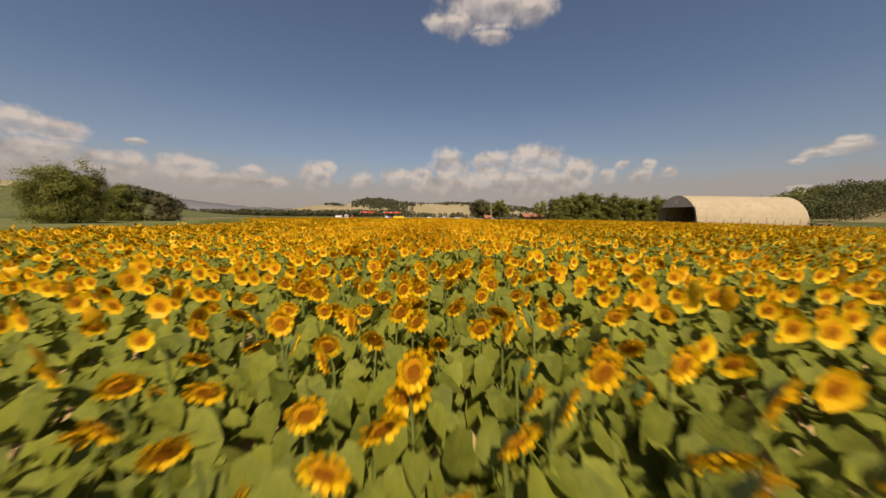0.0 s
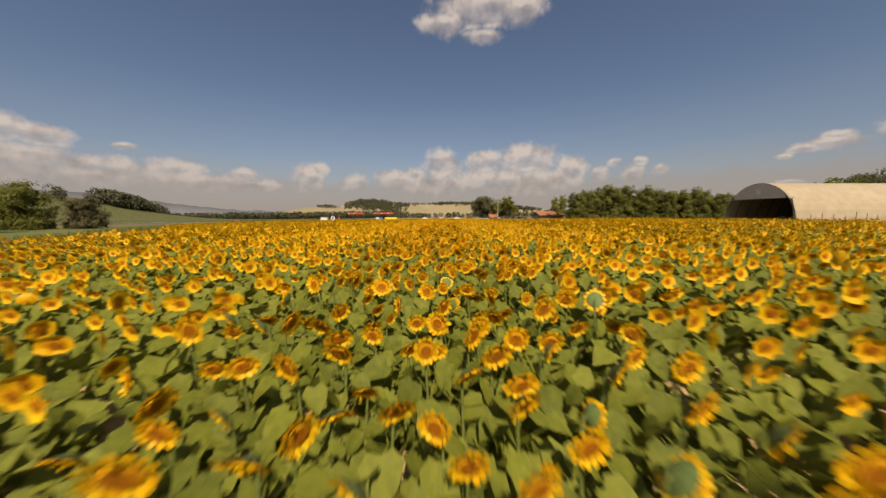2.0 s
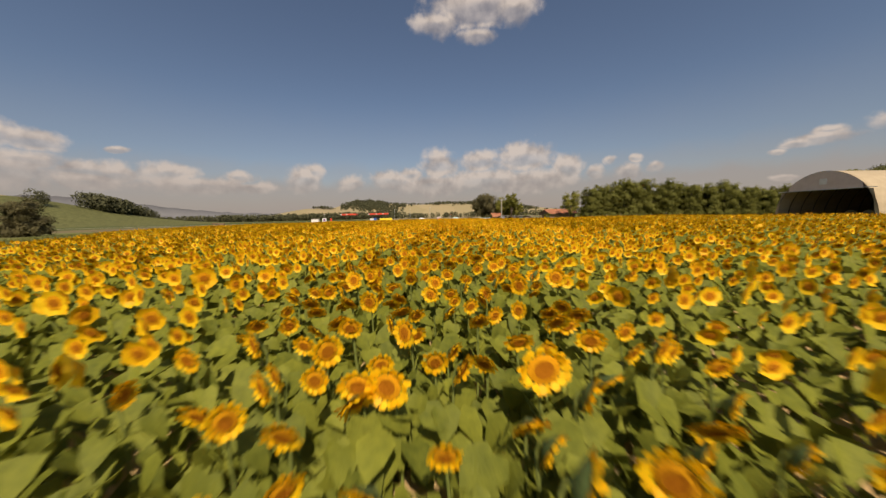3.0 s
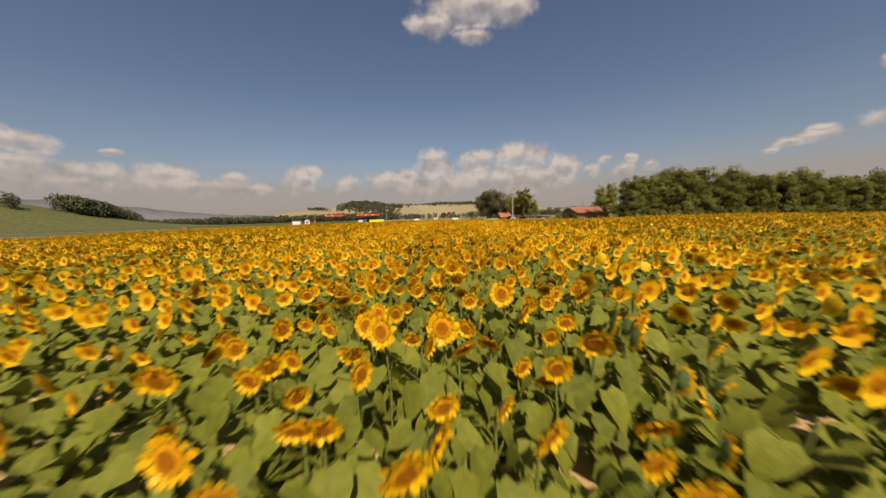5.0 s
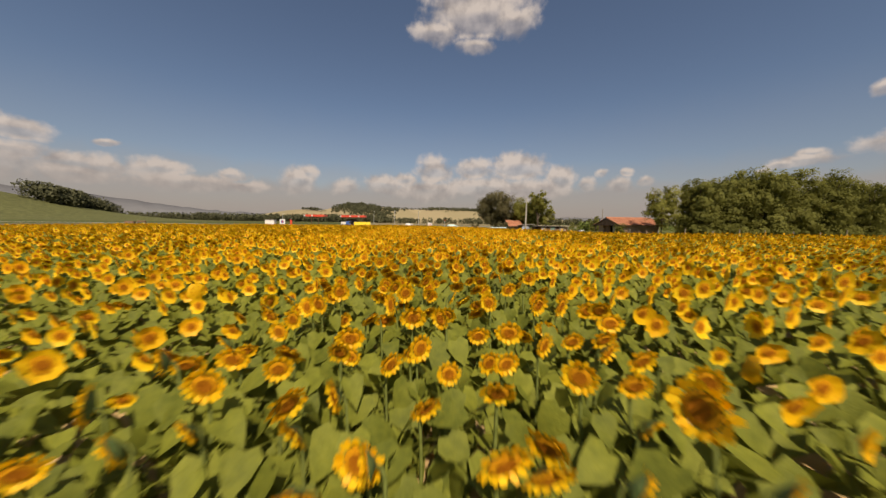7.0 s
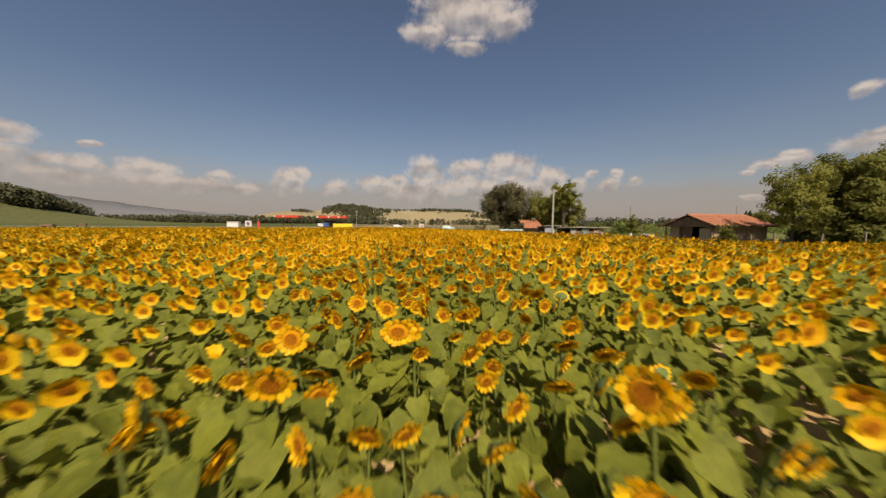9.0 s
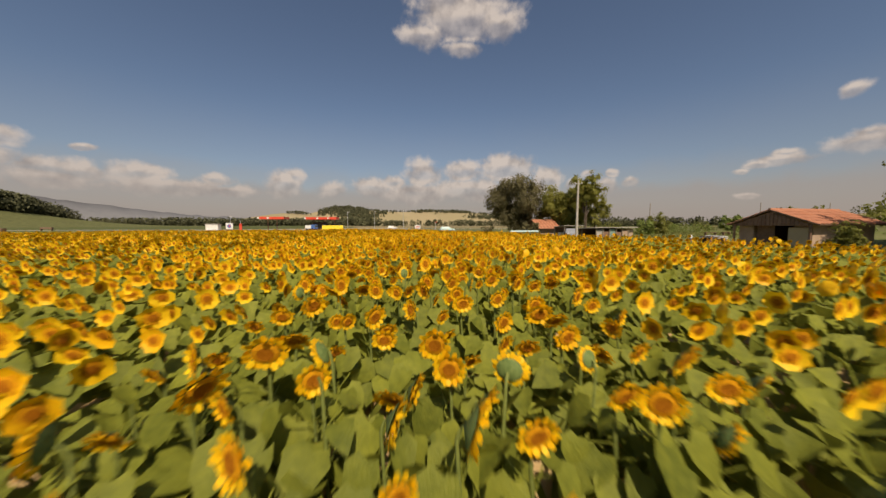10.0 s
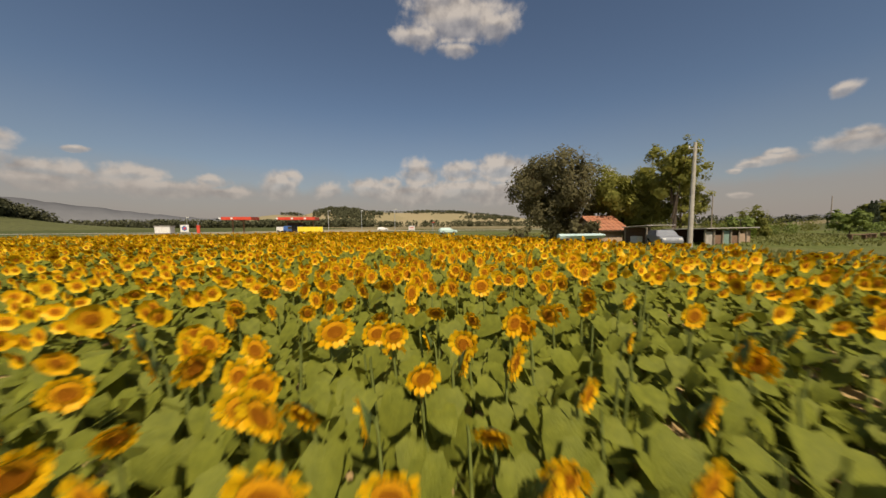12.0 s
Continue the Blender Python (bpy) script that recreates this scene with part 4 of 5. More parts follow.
build_trees()


def wood_stuff(name, spots, height, mat, label, seed, per=70, card=0.9):
    """Far woods: each tree a crown of loose sprays on a short stem, joined."""
    rng = np.random.default_rng(seed)
    spots = np.asarray(spots, float)
    n = len(spots)
    z = land_height(spots[:, 0], spots[:, 1])
    h = height * rng.uniform(0.65, 1.25, n)
    d = rng.normal(0, 1, (n, per, 3))
    d /= np.linalg.norm(d, axis=2)[..., None]
    p = d * rng.uniform(0.75, 1.05, (n, per, 1)) * np.stack([h * 0.42, h * 0.42, h * 0.5], -1)[:, None, :]
    p += np.stack([spots[:, 0], spots[:, 1], z + h * 0.5], -1)[:, None, :]
    nn = d + rng.normal(0, 0.5, d.shape)
    nn /= np.linalg.norm(nn, axis=2)[..., None]
    u = np.cross(nn, rng.normal(0, 1, d.shape))
    u /= np.linalg.norm(u, axis=2)[..., None]
    v = np.cross(nn, u)
    s = card * (h / 8)[:, None, None] * rng.uniform(0.6, 1.3, (n, per, 1))
    q = np.stack([p - u * s, p - v * s * 0.7, p + u * s, p + v * s * 0.7], 2).reshape(-1, 3)
    return tagged(bulk(name, q, None, [mat], quads=np.arange(n * per * 4).reshape(-1, 4)), label, "woodland", kind="stuff")


def band(x0, y0, x1, y1, deep, count, seed):
    rng = np.random.default_rng(seed)
    t = rng.random(count)
    return np.stack([x0 + (x1 - x0) * t + rng.normal(0, deep, count), y0 + (y1 - y0) * t + rng.normal(0, deep, count)], -1)


def build_woods():
    wood_stuff("far_woods", band(-560, 648, -494, 526, 12, 280, 1), 19, FOL_FAR, "dark wood on the green slope", 1, 90, 0.62)
    wood_stuff("far_woods", np.vstack([band(-700, 790, -520, 820, 14, 90, 22), band(-520, 820, -330, 860, 14, 190, 2), band(-330, 860, -150, 780, 10, 150, 3), band(-150, 780, -80, 640, 8, 60, 13)]), 15, FOL_FAR, "hedgerow trees across the plain", 2)
    wood_stuff("far_woods", np.vstack([band(-80, 560, 330, 600, 10, 200, 4), band(120, 420, 420, 380, 9, 120, 5)]), 8, FOL_FAR, "hedgerow trees behind the farm", 3)
    wood_stuff("far_woods", np.vstack([band(-660, 2500, -430, 2520, 26, 170, 6), band(-430, 2500, -230, 2540, 22, 90, 16)]), 19, FOL_FAR, "woodland over the crest of the hill", 4, 40, 1.3)
    wood_stuff("far_woods", np.vstack([band(-690, 2440, -420, 2470, 34, 260, 41), band(-560, 2380, -300, 2440, 30, 170, 42), band(380, 2440, 720, 2500, 36, 200, 43), band(-80, 2585, 380, 2600, 12, 110, 44)]),
               18, FOL_FAR, "woodland down the flanks of the hills", 12, 30, 1.5)
    wood_stuff("far_woods", np.vstack([band(-745, 1985, -640, 1995, 9, 30, 7), band(100, 2560, 700, 2600, 18, 90, 8), band(-200, 2600, 150, 2600, 12, 50, 18)]), 14, FOL_FAR, "trees along the far field edges", 5, 40, 1.3)
    wood_stuff("far_woods", np.vstack([band(162, 150, 240, 180, 9, 170, 9), band(235, 185, 330, 300, 16, 110, 19)]), 7.6, FOL_SLOPE, "wooded slope behind the tunnel barn", 6, 190, 0.40)
    wood_stuff("shrubs", band(56, 184, 112, 178, 3.0, 60, 31), 1.9, FOL_BRIGHT, "row of bright green shrubs behind the garden", 9, 130, 0.5)
    wood_stuff("shrubs", band(40, 196, 120, 196, 3.0, 70, 32), 2.4, FOL_GROVE, "row of green shrubs behind the garden", 10, 110, 0.5)
    wood_stuff("far_woods", np.vstack([band(130, 200, 330, 200, 10, 120, 10)]), 6, FOL_GROVE, "green scrub behind the garden", 7, 80, 0.8)
    wood_stuff("far_woods", band(-508, 456, -490, 442, 4, 5, 11), 14, FOL_FAR, "round trees on the crest of the slope", 8, 160, 0.5)
    wood_stuff("far_woods", band(-570, 365, -500, 398, 7, 12, 12), 9, FOL_FAR, "row of trees along the crest of the slope", 11, 120, 0.55)


build_woods()


# ---------------------------------------------------------------- the tunnel barn
def build_barn():
    width, ridge, length = 13.4, 7.95, 31.0
    barn = thing("tunnel_barn", (60.6, 86.4, 0), 6, "cream canvas tunnel barn with a grey gable and dark open front", "barn")
    half = width / 2

    def arch(k, n=20):
        a = math.pi * k / n
        c, s = math.cos(a), math.sin(a)
        return -half * math.copysign(abs(c) ** 1.04, c), ridge * s ** 0.97
    n, segs = 20, 24
    bm = bmesh.new()
    for out in (0, 1):
        k0 = 1 - 0.012 * out
        grid = [[bm.verts.new((length * i / segs + (0.0 if out == 0 else 0.0), arch(k)[0] * k0, arch(k)[1] * k0 * (1 - 0.006 * (i % 2)))) for k in range(n + 1)] for i in range(segs + 1)]
        for i in range(segs):
            for k in range(n):
                f = (grid[i][k], grid[i + 1][k], grid[i + 1][k + 1], grid[i][k + 1])
                bm.faces.new(f if out == 0 else f[::-1])
    part("canvas_cover", bm, CANVAS, barn, "sun-bleached cream canvas stretched over hoops", smooth=False)
    # gable curtain over the open front
    sill = 4.9
    bm = bmesh.new()
    for x in (-0.06, 0.02):
        top = [(arch(k)[0] * 0.995, arch(k)[1] * 0.995) for k in range(n + 1) if arch(k)[1] > sill]
        first, last = top[0], top[-1]
        loop = [bm.verts.new((x, y, z)) for y, z in top] + [bm.verts.new((x, last[0] * 1.0, sill)), bm.verts.new((x, first[0], sill))]
        bm.faces.new(loop if x > 0 else loop[::-1])
    part("gable_curtain", bm, CANVAS_GREY, barn, "grey-brown canvas gable curtain")
    for sgn in (-1, 1):
        bm = bmesh.new()
        side = [(arch(k)[0] * 0.995, arch(k)[1] * 0.995) for k in range(n + 1) if arch(k)[1] <= sill + 0.4 and arch(k)[0] * sgn > 0]
        side.sort(key=lambda p: p[1])
        for x in (-0.05, 0.03):
            loop = [bm.verts.new((x, y, z)) for y, z in side] + [bm.verts.new((x, sgn * (half - 0.95), side[-1][1])), bm.verts.new((x, sgn * (half - 0.35), 0))]
            bm.faces.new(loop)
        part("side_flap", bm, CANVAS, barn, "cream canvas flap beside the opening")
    bm = bmesh.new()
    loop = [bm.verts.new((length - 0.02, *arch(k))) for k in range(n + 1)]
    bm.faces.new(loop)
    part("end_wall", bm, CANVAS, barn)
    for i in range(0, 13):
        pts = [(length * i / 12 if 0 < i < 12 else (0.05 if i == 0 else length - 0.05), arch(k)[0] * 0.975, arch(k)[1] * 0.975) for k in range(n + 1)]
        part("hoop", tube(pts, [0.05] * len(pts), 6), SHADED_STEEL, barn, "steel hoop coloured for the shade inside the barn")
    part("emblem", box(0.04, 0.95, 0.95, (-0.10, 0, 5.75), bevel=0.005), WHITE, barn, "small white square sign")
    part("header_rail", tube([(-0.1, -half * 0.93, sill), (-0.1, half * 0.93, sill)], (0.06, 0.06), 6), STEEL, barn)
    # stored goods inside and along the side
    for i in range(4):
        bale = thing("hay_bale", (66 + 5 * (i % 3), 84 + 2.6 * (i // 2), 0), 12 * i, "dark round hay bale stored under cover", "hay bale", "bales in the barn")
        bm = tube([(-0.7, 0, 0.75), (-0.65, 0, 0.75), (0.65, 0, 0.75), (0.7, 0, 0.75)], (0.70, 0.75, 0.75, 0.70), 18)
        part("bale_body", bm, STRAW, bale)
    first = None
    for i in range(16):
        x, y = 62.5 + 2.3 * i, 78.6 + 0.24 * i
        if first is None:
            first = thing("fence_post", (x, y, 0), 0, "weathered grey wooden fence post beside the barn", "fence post", "posts along the barn")
            part("post", tube([(0, 0, 0), (0.01, 0, 1.0), (0.0, 0.01, 1.75)], (0.07, 0.065, 0.06), 7), POST_WOOD, first)
        else:
            ob = copy_thing(first, Matrix.Identity(4))
            k = 0.75 + 0.6 * ((i * 37) % 10) / 10
            ob.matrix_basis = Matrix.LocRotScale((x, y, 0), Euler((0.03 * ((i * 7) % 3 - 1), 0.03 * ((i * 5) % 3 - 1), i)), (1, 1, k))
    trailer = thing("farm_trailer", (92, 80.5, 0), 8, "low dark flatbed farm trailer by the barn's end", "trailer")
    part("bed", box(5.0, 2.0, 0.25, (0, 0, 0.75)), WOOD, trailer)
    for x in (-1.4, 1.4):
        for y in (-0.85, 0.85):
            part("wheel", tube([(x, y - 0.12, 0.42), (x, y + 0.12, 0.42)], (0.42, 0.42), 14), RUBBER, trailer)


build_barn()


# ---------------------------------------------------------------- cottage and farmyard
def gable_house(name, at, turn, length, width, eaves, ridge, label, category, wall_mat, roof_mat, overhang=0.7, open_front=False):
    """A house whose ridge runs along its own +x from the gable at x = 0."""
    ob = thing(name, at, turn, label, category)
    half, th = width / 2, 0.3
    rise = (ridge - eaves) / half
    for y in (-half + th / 2, half - th / 2):
        part("side_wall", box(length, th, eaves, (length / 2, y, 0), bevel=0.01), wall_mat, ob)
    for x in (th / 2, length - th / 2):
        bm = bmesh.new()
        pr = [(-half + th, 0), (half - th, 0), (half - th, eaves + rise * th), (0, ridge), (-half + th, eaves + rise * th)]
        if open_front and x < 1:
            gap = half * 0.55
            pr = [(-half + th, 0), (-gap, 0), (-gap, eaves * 0.92), (gap, eaves * 0.92), (gap, 0), (half - th, 0), (half - th, eaves + rise * th), (0, ridge), (-half + th, eaves + rise * th)]
        f = bm.faces.new([bm.verts.new((x - th / 2, y, z)) for y, z in pr])
        bmesh.ops.triangulate(bm, faces=[f])
        ex = bmesh.ops.extrude_face_region(bm, geom=bm.faces[:])
        bmesh.ops.translate(bm, vec=(th, 0, 0), verts=[g for g in ex["geom"] if isinstance(g, bmesh.types.BMVert)])
        bmesh.ops.recalc_face_normals(bm, faces=bm.faces[:])
        part("gable_wall", bm, wall_mat, ob)
    slope = math.atan2(ridge - eaves, half)
    run = math.hypot(half + overhang, (half + overhang) * rise)
    for sgn in (-1, 1):
        roof = part("roof", box(length + 2 * overhang, run, 0.10, (length / 2, sgn * (half + overhang) / 2, (ridge + (eaves - overhang * rise)) / 2), tilt=(-sgn * math.degrees(slope), 0), bevel=0.0),
                    WOOD, ob, "timber roof boarding")
        tile = None
        span = length + 2 * overhang
        nx, ny = int(span / 0.55), int(run / 0.72)
        w, d = span / nx, run / ny
        for i in range(nx):
            for j in range(ny):
                if tile is None:   # a half-round tile, its lower end lifted over the one below
                    bm = bmesh.new()
                    rings = []
                    for u, lift, fat in ((-0.06, 0.045, 1.0), (d, 0.0, 0.86)):
                        rings.append([bm.verts.new((-math.cos(math.pi * k / 4) * w * 0.53 * fat, -sgn * u * math.cos(slope), u * math.sin(slope) + lift + 0.09 * math.sin(math.pi * k / 4))) for k in range(5)])
                        rings.append([bm.verts.new((-math.cos(math.pi * k / 4) * w * 0.47 * fat, -sgn * u * math.cos(slope), u * math.sin(slope) + lift - 0.015 + 0.075 * math.sin(math.pi * k / 4))) for k in range(5)])
                    for k in range(4):
                        bm.faces.new((rings[0][k], rings[0][k + 1], rings[2][k + 1], rings[2][k]))
                        bm.faces.new((rings[0][k], rings[1][k], rings[1][k + 1], rings[0][k + 1]))
                    bmesh.ops.recalc_face_normals(bm, faces=bm.faces[:])
                    tile = part("roof_tile", bm, roof_mat, roof)
                    piece = tile
                else:
                    piece = tile.copy()
                    scene.collection.objects.link(piece)
                u = run * j / ny
                piece.location = (-overhang + (i + 0.5) * w, sgn * ((half + overhang) - u * math.cos(slope)), (eaves - overhang * rise) + u * math.sin(slope) + 0.09)
    part("ridge_cap", tube([(-overhang, 0, ridge + 0.1), (length + overhang, 0, ridge + 0.1)], (0.13, 0.13), 8), roof_mat, ob, "row of ridge tiles")
    return ob


def build_farmyard():
    cottage = gable_house("farm_shed", (32.3, 137.9, 0), 11, 8.6, 5.5, 2.22, 3.32, "low brick and plaster farm shed with a terracotta roof", "farm building", PLASTER, TILE_RED, 0.7, True)
    part("door_leaf", box(0.08, 1.45, 1.95, (0.35, 0.76, 0.0)), WOOD, cottage, "brown timber door")
    part("wall_panel", box(0.10, 1.5, 1.75, (-0.12, -1.95, 0.0), bevel=0.01), CANVAS, cottage, "cream plastered wall panel")
    for i in range(20):   # dark upright boards over the door stand for the roof's shaded hip
        y = -2.85 + 0.30 * i
        part("gable_board", box(0.05, 0.28, max(0.10, 3.18 - abs(y) * 0.40 - 1.92), (-0.55, y, 1.92), bevel=0.006), WOOD, cottage)
    for y in (-2.85, 2.85):
        part("porch_post", box(0.16, 0.16, 2.02, (-0.55, y, 0)), WOOD, cottage)
    house = gable_house("farmhouse", (19.7, 166.4, 0), 6, 3.0, 4.4, 1.55, 2.75, "small farmhouse with an orange tiled roof behind trees", "house", PLASTER, TILE_RED, 0.6)
    part("door", box(0.10, 0.95, 1.9, (-0.02, 0.8, 0)), WOOD, house)
    # the long low store at the edge of the yard
    store = thing("open_store", (25.3, 158.9, 0), 20, "long low open store with a flat sheet roof", "shed")
    part("back_wall", box(8.8, 0.15, 1.45, (4.5, 1.6, 0)), WOOD, store)
    part("end_wall", box(1.5, 2.8, 1.32, (8.35, 0.1, 0)), PLASTER, store, "pale plastered end bay")
    part("roof", box(9.5, 4.0, 0.10, (4.5, 0, 1.44), tilt=(-2, 0)), SHEETING, store, "flat grey sheet roof")
    for i in range(6):
        part("post", box(0.14, 0.14, 1.45, (0.3 + 1.45 * i, -1.6, 0)), POST_WOOD, store)
    for i in range(5):
        part("panel", box(1.28, 0.05, (1.25, 0.9, 1.3, 0.8, 1.0)[i], (1.03 + 1.45 * i, -1.5, 0)), (SHEETING, WOOD, TEAL_DARK, WOOD, PLASTER)[i], store)
    # a low shed's pale roof sheet under the trees, shaped like a hull
    boat = thing("covered_boat", (15.6, 160.0, 0), 8, "long low pale turquoise roof sheet of a shed", "boat")
    bm = bmesh.new()
    secs = []
    for i in range(9):
        u = i / 8
        w = 0.85 * math.sin(math.pi * min(0.98, 0.06 + 0.62 * u)) ** 0.7
        secs.append([bm.verts.new((4.6 * u - 2.3, y * w, z)) for y, z in ((-0.6, 0.65), (-1, 0.95), (-0.5, 1.08), (0, 1.12), (0.5, 1.08), (1, 0.95), (0.6, 0.65))])
    for a, b in zip(secs, secs[1:]):
        for k in range(6):
            bm.faces.new((a[k], a[k + 1], b[k + 1], b[k]))
    bm.faces.new(secs[0]), bm.faces.new(secs[-1][::-1])
    part("sheet_shell", bm, TEAL, boat)
    for x in (-1.6, 1.6):
        part("cradle", box(0.2, 1.5, 0.72, (x, 0, 0)), WOOD, boat, "timber cradle")
    port = thing("carport", (23.4, 161.2, 0), 12, "small open carport with a faded sheet roof", "carport")
    part("roof", box(3.6, 3.0, 0.08, (0, 0, 1.72), tilt=(-4, 0)), SHEETING, port, "faded grey-pink sheet roof")
    part("back_wall", box(3.4, 0.10, 1.6, (0, 1.3, 0)), WOOD, port)
    for x in (-1.65, 1.65):
        for y in (-1.3, 1.2):
            part("post", box(0.12, 0.12, 1.68, (x, y, 0)), POST_WOOD, port)
    part("crate", box(0.9, 0.7, 0.75, (-0.8, 0.6, 0), 8), WHITE, port, "pale crate under the roof")
    car("parked_car", (22.2, 157.6, 0), -112, SILVER, "silver estate car parked at the field edge")
    # poles
    pole = thing("utility_pole", (20.95, 153.4, 0), 0, "tall pale concrete utility pole with a small cross-arm", "utility pole")
    part("shaft", tube([(0, 0, -0.2), (0.03, 0, 4), (0.08, 0, 8.1)], (0.19, 0.155, 0.115), 10), CONCRETE, pole)
    part("cross_arm", box(1.1, 0.08, 0.08, (0.08, 0, 7.6)), STEEL, pole)
    for x in (-0.4, 0.56):
        part("insulator", tube([(x, 0, 7.68), (x, 0, 7.75), (x, 0, 7.86)], (0.03, 0.06, 0.03), 8), WHITE, pole)
    for x, y, h in ((59.8, 191.4, 7.6), (108.8, 207, 8.9), (133.3, 207, 8.9)):
        p = thing("utility_pole", (x, y, 0), 0, "thin grey wooden utility pole", "utility pole", "wooden poles")
        part("shaft", tube([(0, 0, -0.2), (0, 0, h)], (0.13, 0.09), 8), POST_WOOD, p)
    # fence posts along the grove, and a pile of boards
    first = None
    rng = np.random.default_rng(4)
    for i in range(9):
        x = 28 + 4.3 * i
        y = 124.6 + 0.02 * (x - 27) + rng.normal(0, 0.1)
        if first is None:
            first = thing("fence_post", (x, y, 0), 0, "weathered grey fence post in front of the grove", "fence post", "posts along the grove")
            part("post", box(0.12, 0.12, 1.55, bevel=0.02), POST_WOOD, first)
        else:
            ob = copy_thing(first, Matrix.Identity(4))
            ob.matrix_basis = Matrix.LocRotScale((x, y, 0), Euler((rng.normal(0, 0.04), rng.normal(0, 0.04), 0)), (1, 1, rng.uniform(0.7, 1.1)))
    pile = thing("timber_stack", (27.4, 139.0, 0), 77, "stack of pale sawn boards in the yard", "timber")
    for j in range(7):
        part("board", box(2.8, 0.22, 0.07, (0.05 * (j % 3), 0.26 * (j % 3) - 0.26, 0.75 + 0.075 * (j // 3)), bevel=0.005), WOOD if j % 2 else WHITE, pile)
    for x2 in (-0.95, 0.95):
        part("bearer", box(0.2, 1.0, 0.75, (x2, 0, 0)), WOOD, pile)
    tank = thing("water_tank", (25.9, 139.9, 0), 0, "small white plastic water tank on a post", "tank")
    part("tank_body", tube([(0, 0, 0.68), (0, 0, 0.71), (0, 0, 0.96), (0, 0, 1.02)], (0.12, 0.14, 0.14, 0.07), 14), WHITE, tank)
    part("stand", box(0.22, 0.22, 0.68), WOOD, tank)
    for i in range(3):
        frame_ob = thing("garden_bench", (50 + 5 * i, 163 + 2 * i, 0), 20 * i, "low weathered timber bench in the vegetable garden", "bench", "benches in the garden")
        part("top", box(2.2, 0.5, 0.08, (0, 0, 0.55)), WOOD, frame_ob)
        for x in (-0.9, 0.9):
            part("leg", box(0.12, 0.4, 0.55, (x, 0, 0)), WOOD, frame_ob)


def car(name, at, turn, paint, label, k=1.0):
    ob = thing(name, at, turn, label, "car")
    bm = bmesh.new()
    side = [(-2.1, 0.35), (-2.15, 0.75), (-2.0, 0.95), (-1.75, 1.42), (0.35, 1.45), (1.0, 0.98), (1.95, 0.85), (2.15, 0.62), (2.1, 0.35)]
    a = [bm.verts.new((x * k, (-0.82 if z < 1.2 else -0.66) * k, z * k)) for x, z in side]
    b = [bm.verts.new((x * k, (0.82 if z < 1.2 else 0.66) * k, z * k)) for x, z in side]
    bm.faces.new(a), bm.faces.new(b[::-1])
    for i in range(len(side)):
        j = (i + 1) % len(side)
        bm.faces.new((a[i], b[i], b[j], a[j]))
    bmesh.ops.recalc_face_normals(bm, faces=bm.faces[:])
    bmesh.ops.bevel(bm, geom=bm.edges[:], offset=0.05, segments=2, affect="EDGES")
    part("body", bm, paint, ob)
    for sgn in (-1, 1):
        part("side_window", box(1.7 * k, 0.03, 0.34 * k, (-0.6 * k, sgn * 0.755 * k, 1.02 * k), tilt=(sgn * 17, 0)), GLASS, ob, "dark side window")
    part("windscreen", box(0.03, 1.25 * k, 0.50 * k, (0.83 * k, 0, 1.0 * k), tilt=(0, -52)), GLASS, ob, "dark windscreen")
    for x in (-1.3, 1.35):
        for y in (-0.8, 0.8):
            w = part("wheel", tube([(x * k, (y - 0.1) * k, 0.32 * k), (x * k, (y + 0.1) * k, 0.32 * k)], (0.32 * k, 0.32 * k), 16), RUBBER, ob)
            part("rim", tube([(x * k, (y - 0.11) * k, 0.32 * k), (x * k, (y + 0.11) * k, 0.32 * k)], (0.19 * k, 0.19 * k), 12), STEEL, w)
    for y in (-0.6, 0.6):
        part("headlight", box(0.06, 0.3 * k, 0.14 * k, (2.10 * k, y * k, 0.64 * k)), WHITE, ob)
    return ob


build_farmyard()


# ---------------------------------------------------------------- the filling station across the plain
def canopy(at, turn, length, depth, height, posts, label):
    ob = thing("filling_canopy", at, turn, label, "canopy", "canopies of the filling station")
    part("roof", box(length, depth, 0.35, (0, 0, height), bevel=0.03), WHITE, ob)
    for y in (-depth / 2 - 0.04, depth / 2 + 0.04):
        part("fascia", box(length + 0.16, 0.08, 0.95, (0, y, height - 0.25), bevel=0.02), RED, ob, "red enamel fascia")
    for x in (-length / 2 - 0.04, length / 2 + 0.04):
        part("fascia", box(0.08, depth, 0.95, (x, 0, height - 0.25), bevel=0.02), RED, ob, "red enamel fascia")
    for x in posts:
        part("column", box(0.35, 0.35, height, (x, 0, 0)), WOOD, ob, "dark column")
    for i, x in enumerate(posts):
        part("sign_patch", box(0.7, 0.05, 0.55, (x - 2.4 + 0.2 * i, -depth / 2 - 0.11, height - 0.05), bevel=0.005), WHITE, ob, "white lettering patch")
    return ob


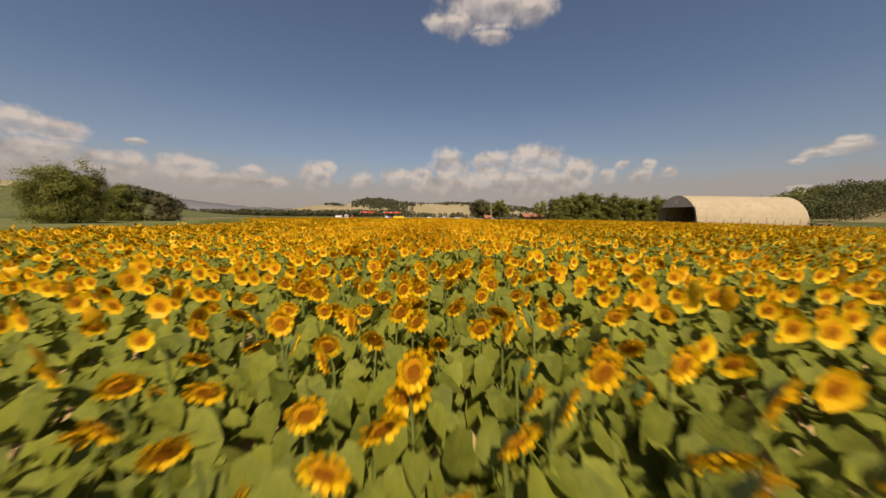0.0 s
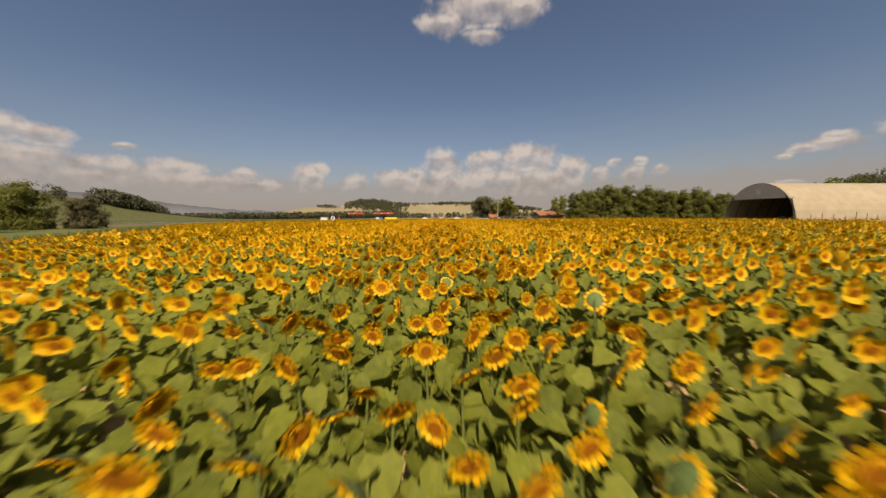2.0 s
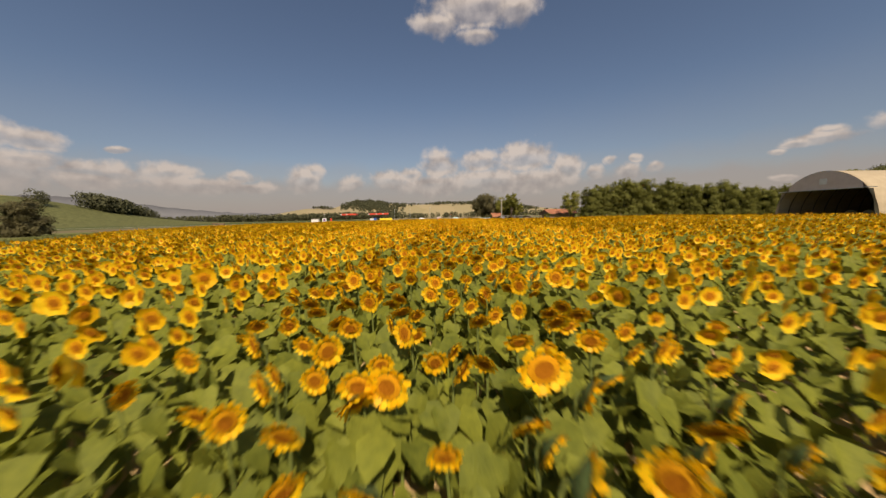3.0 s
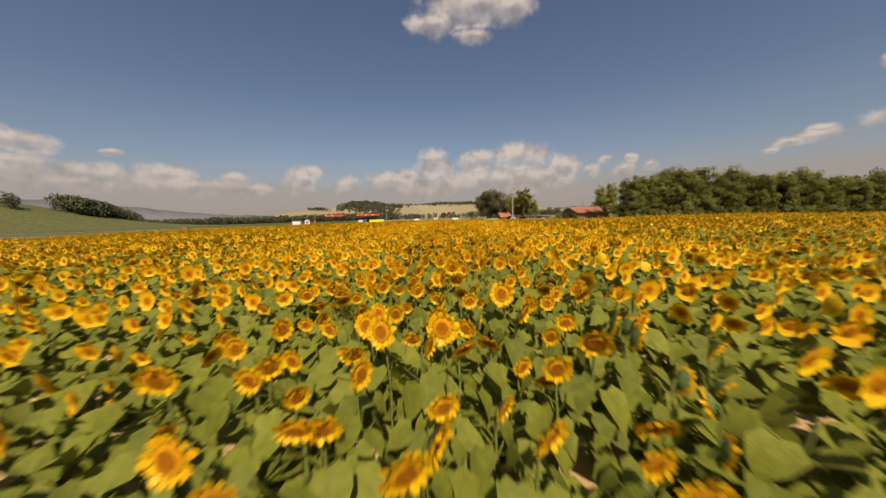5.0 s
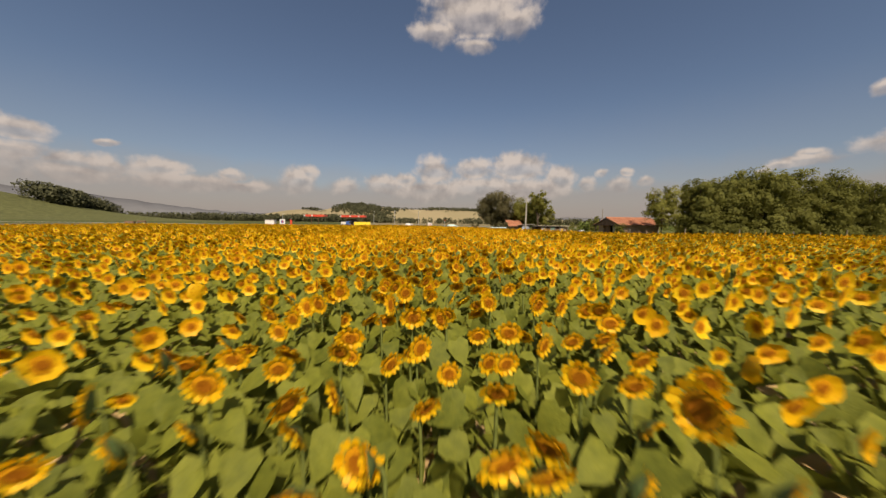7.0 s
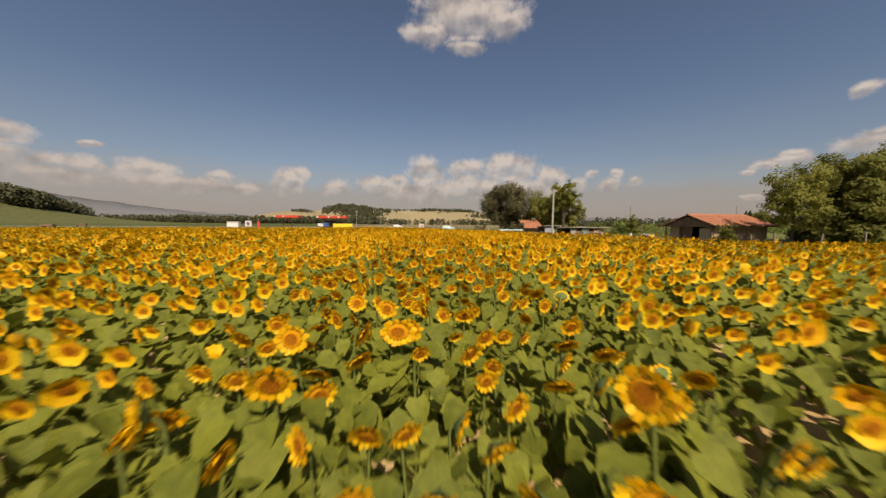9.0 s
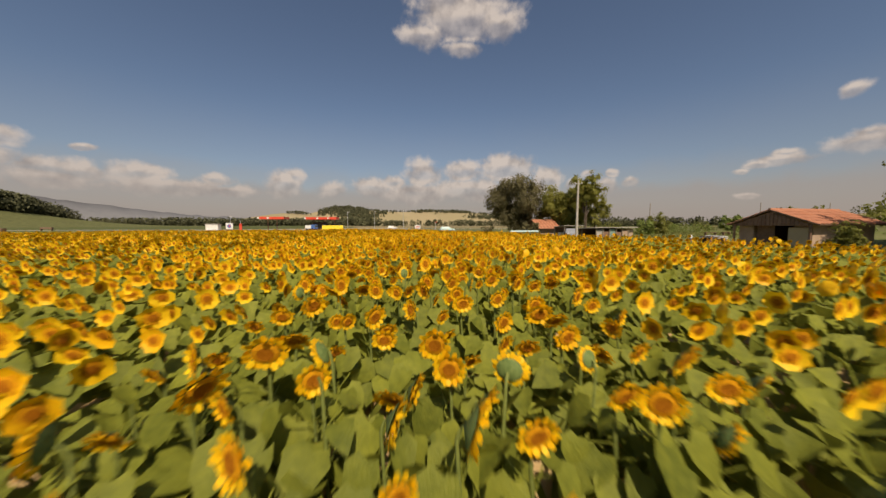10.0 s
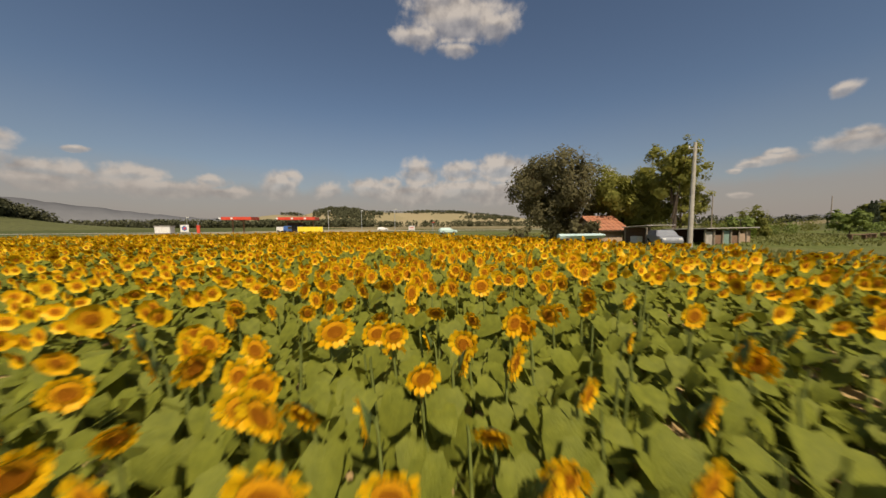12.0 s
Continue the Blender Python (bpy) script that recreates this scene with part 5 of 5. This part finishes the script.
def build_station():
    canopy((-59.6, 245.5, 0), 4, 9.0, 6.5, 4.6, (-2.6, 0.8), "red-edged canopy on dark columns over the pumps")
    canopy((-41.2, 247.5, 0), 4, 12.0, 6.0, 4.5, (-3.8, 0.8, 4.8), "red-edged canopy over the kiosk")
    kiosk = thing("kiosk", (-42.6, 249, 0), 4, "dark glazed kiosk under the red canopy", "kiosk")
    part("wall", box(5.0, 3.6, 3.2), DARK_IN, kiosk)
    for i in range(3):
        part("window", box(1.3, 0.06, 1.5, (-1.6 + 1.6 * i, -1.84, 1.0)), GLASS, kiosk)
    part("door", box(0.95, 0.06, 2.1, (2.0, -1.84, 0.02)), STEEL, kiosk)
    wall = thing("yellow_hoarding", (-36.0, 243.0, 0), 6, "bright yellow panelled hoarding beside the kiosk", "hoarding")
    for i in range(6):
        part("panel", box(1.32, 0.10, 1.75, (-3.4 + 1.35 * i, 0, 0.1), bevel=0.02), YELLOW, wall)
    for i in range(7):
        part("post", box(0.10, 0.16, 1.95, (-4.07 + 1.35 * i, 0.05, 0)), STEEL, wall)
    van = thing("delivery_truck", (-43.6, 240.0, 0), -20, "blue and white delivery truck parked at the kiosk", "truck")
    part("cab", box(1.7, 2.0, 1.7, (1.6, 0, 0.45), bevel=0.12), BLUE, van, "blue cab")
    part("load_box", box(2.6, 2.0, 1.3, (-0.6, 0, 0.6), bevel=0.04), WHITE, van, "white load box")
    part("windscreen", box(0.05, 1.7, 0.7, (2.45, 0, 1.25)), GLASS, van)
    for x in (-1.2, 1.5):
        for y in (-0.9, 0.9):
            part("wheel", tube([(x, y - 0.13, 0.42), (x, y + 0.13, 0.42)], (0.42, 0.42), 14), RUBBER, van)
    cont = thing("storage_container", (-80.1, 240.0, 0), 4, "white steel storage container with a dark roof", "container")
    part("body", box(4.4, 2.4, 2.1, (0, 0, 0.15), bevel=0.03), WHITE, cont)
    part("roof", box(4.7, 2.7, 0.30, (0, 0, 2.25), bevel=0.03), SHEETING, cont, "dark sheet roof")
    for i in range(9):
        part("rib", box(0.08, 0.06, 1.95, (-2.0 + 0.5 * i, -1.22, 0.2), bevel=0.01), WHITE, cont)
    part("skid", box(4.2, 2.2, 0.15), WOOD, cont)
    board = thing("price_board", (-74.8, 241, 0), 0, "white roadside sign board with a dark round mark", "sign")
    part("board", box(2.6, 0.15, 2.3, (0, 0, 0.5)), WHITE, board)
    part("mark", tube([(0, -0.10, 1.65), (0, -0.13, 1.65)], (0.75, 0.75), 20), BLUE, board, "dark blue round mark")
    part("mark_centre", tube([(0.1, -0.14, 1.65), (0.1, -0.17, 1.65)], (0.35, 0.35), 16), RED, board, "red round centre")
    for x in (-1.1, 1.1):
        part("leg", box(0.12, 0.12, 0.6, (x, 0, 0)), STEEL, board)
    pump = thing("red_totem", (-70.6, 241, 0), 0, "narrow red totem sign at the filling station", "sign")
    part("totem_body", box(0.9, 0.35, 2.6, (0, 0, 0)), RED, pump)
    part("totem_mast", tube([(0, 0, 2.6), (0, 0, 3.9)], (0.08, 0.06), 8), STEEL, pump)
    small = thing("roadside_sign", (-1.9, 252, 0), 0, "small white and red roadside sign", "sign")
    part("board", box(2.3, 0.12, 1.5, (0, 0, 0.35)), WHITE, small)
    part("text_bar", box(1.7, 0.03, 0.25, (0, -0.075, 1.1)), RED, small, "red line of writing")
    part("text_bar", box(1.4, 0.03, 0.18, (0, -0.075, 0.7)), RED, small, "red line of writing")
    for x in (-0.9, 0.9):
        part("leg", box(0.1, 0.1, 0.4, (x, 0, 0)), STEEL, small)
    # lamps along the road
    for i, (x, y, h) in enumerate(((-30.7, 246, 7.2), (-7.9, 248, 7.8), (5.7, 246, 3.0), (-22, 262, 8.0), (-76.0, 244, 5.2))):
        lamp = thing("street_lamp", (x, y, 0), 0, "tall thin grey street lamp by the road", "street lamp", "lamps along the road")
        part("mast", tube([(0, 0, 0), (0, 0, h)], (0.11, 0.07), 8), STEEL, lamp)
        part("lamp_head", box(0.9, 0.3, 0.16, (0.3, 0, h)), WHITE if i != 2 else RED, lamp)
    car("parked_car", (-13.7, 262, 0), 5, WHITE, "pale car on the far road")
    car("parked_car", (7.3, 206, 0), 8, TEAL, "pale turquoise car on the lane beyond the field")
    for i, (x, y) in enumerate(((-118, 208), (-150, 250))):
        rack = thing("hay_rack", (x, y, 0), 20 * i, "dark low hay rack in the meadow", "hay rack", "racks in the meadow")
        part("tray", box(3.4, 1.2, 0.7, (0, 0, 0.6)), WOOD, rack)
        for sx in (-1.5, 1.5):
            part("leg", box(0.15, 1.0, 0.6, (sx, 0, 0)), WOOD, rack)


build_station()


def build_road():
    bm = box(420, 6.0, 0.05, (-60, 258, 0.0), 2, bevel=0.0)
    ob = part("road", bm, CONCRETE)
    tagged(ob, "pale grey country road beyond the field", "road", kind="structure")


build_road()
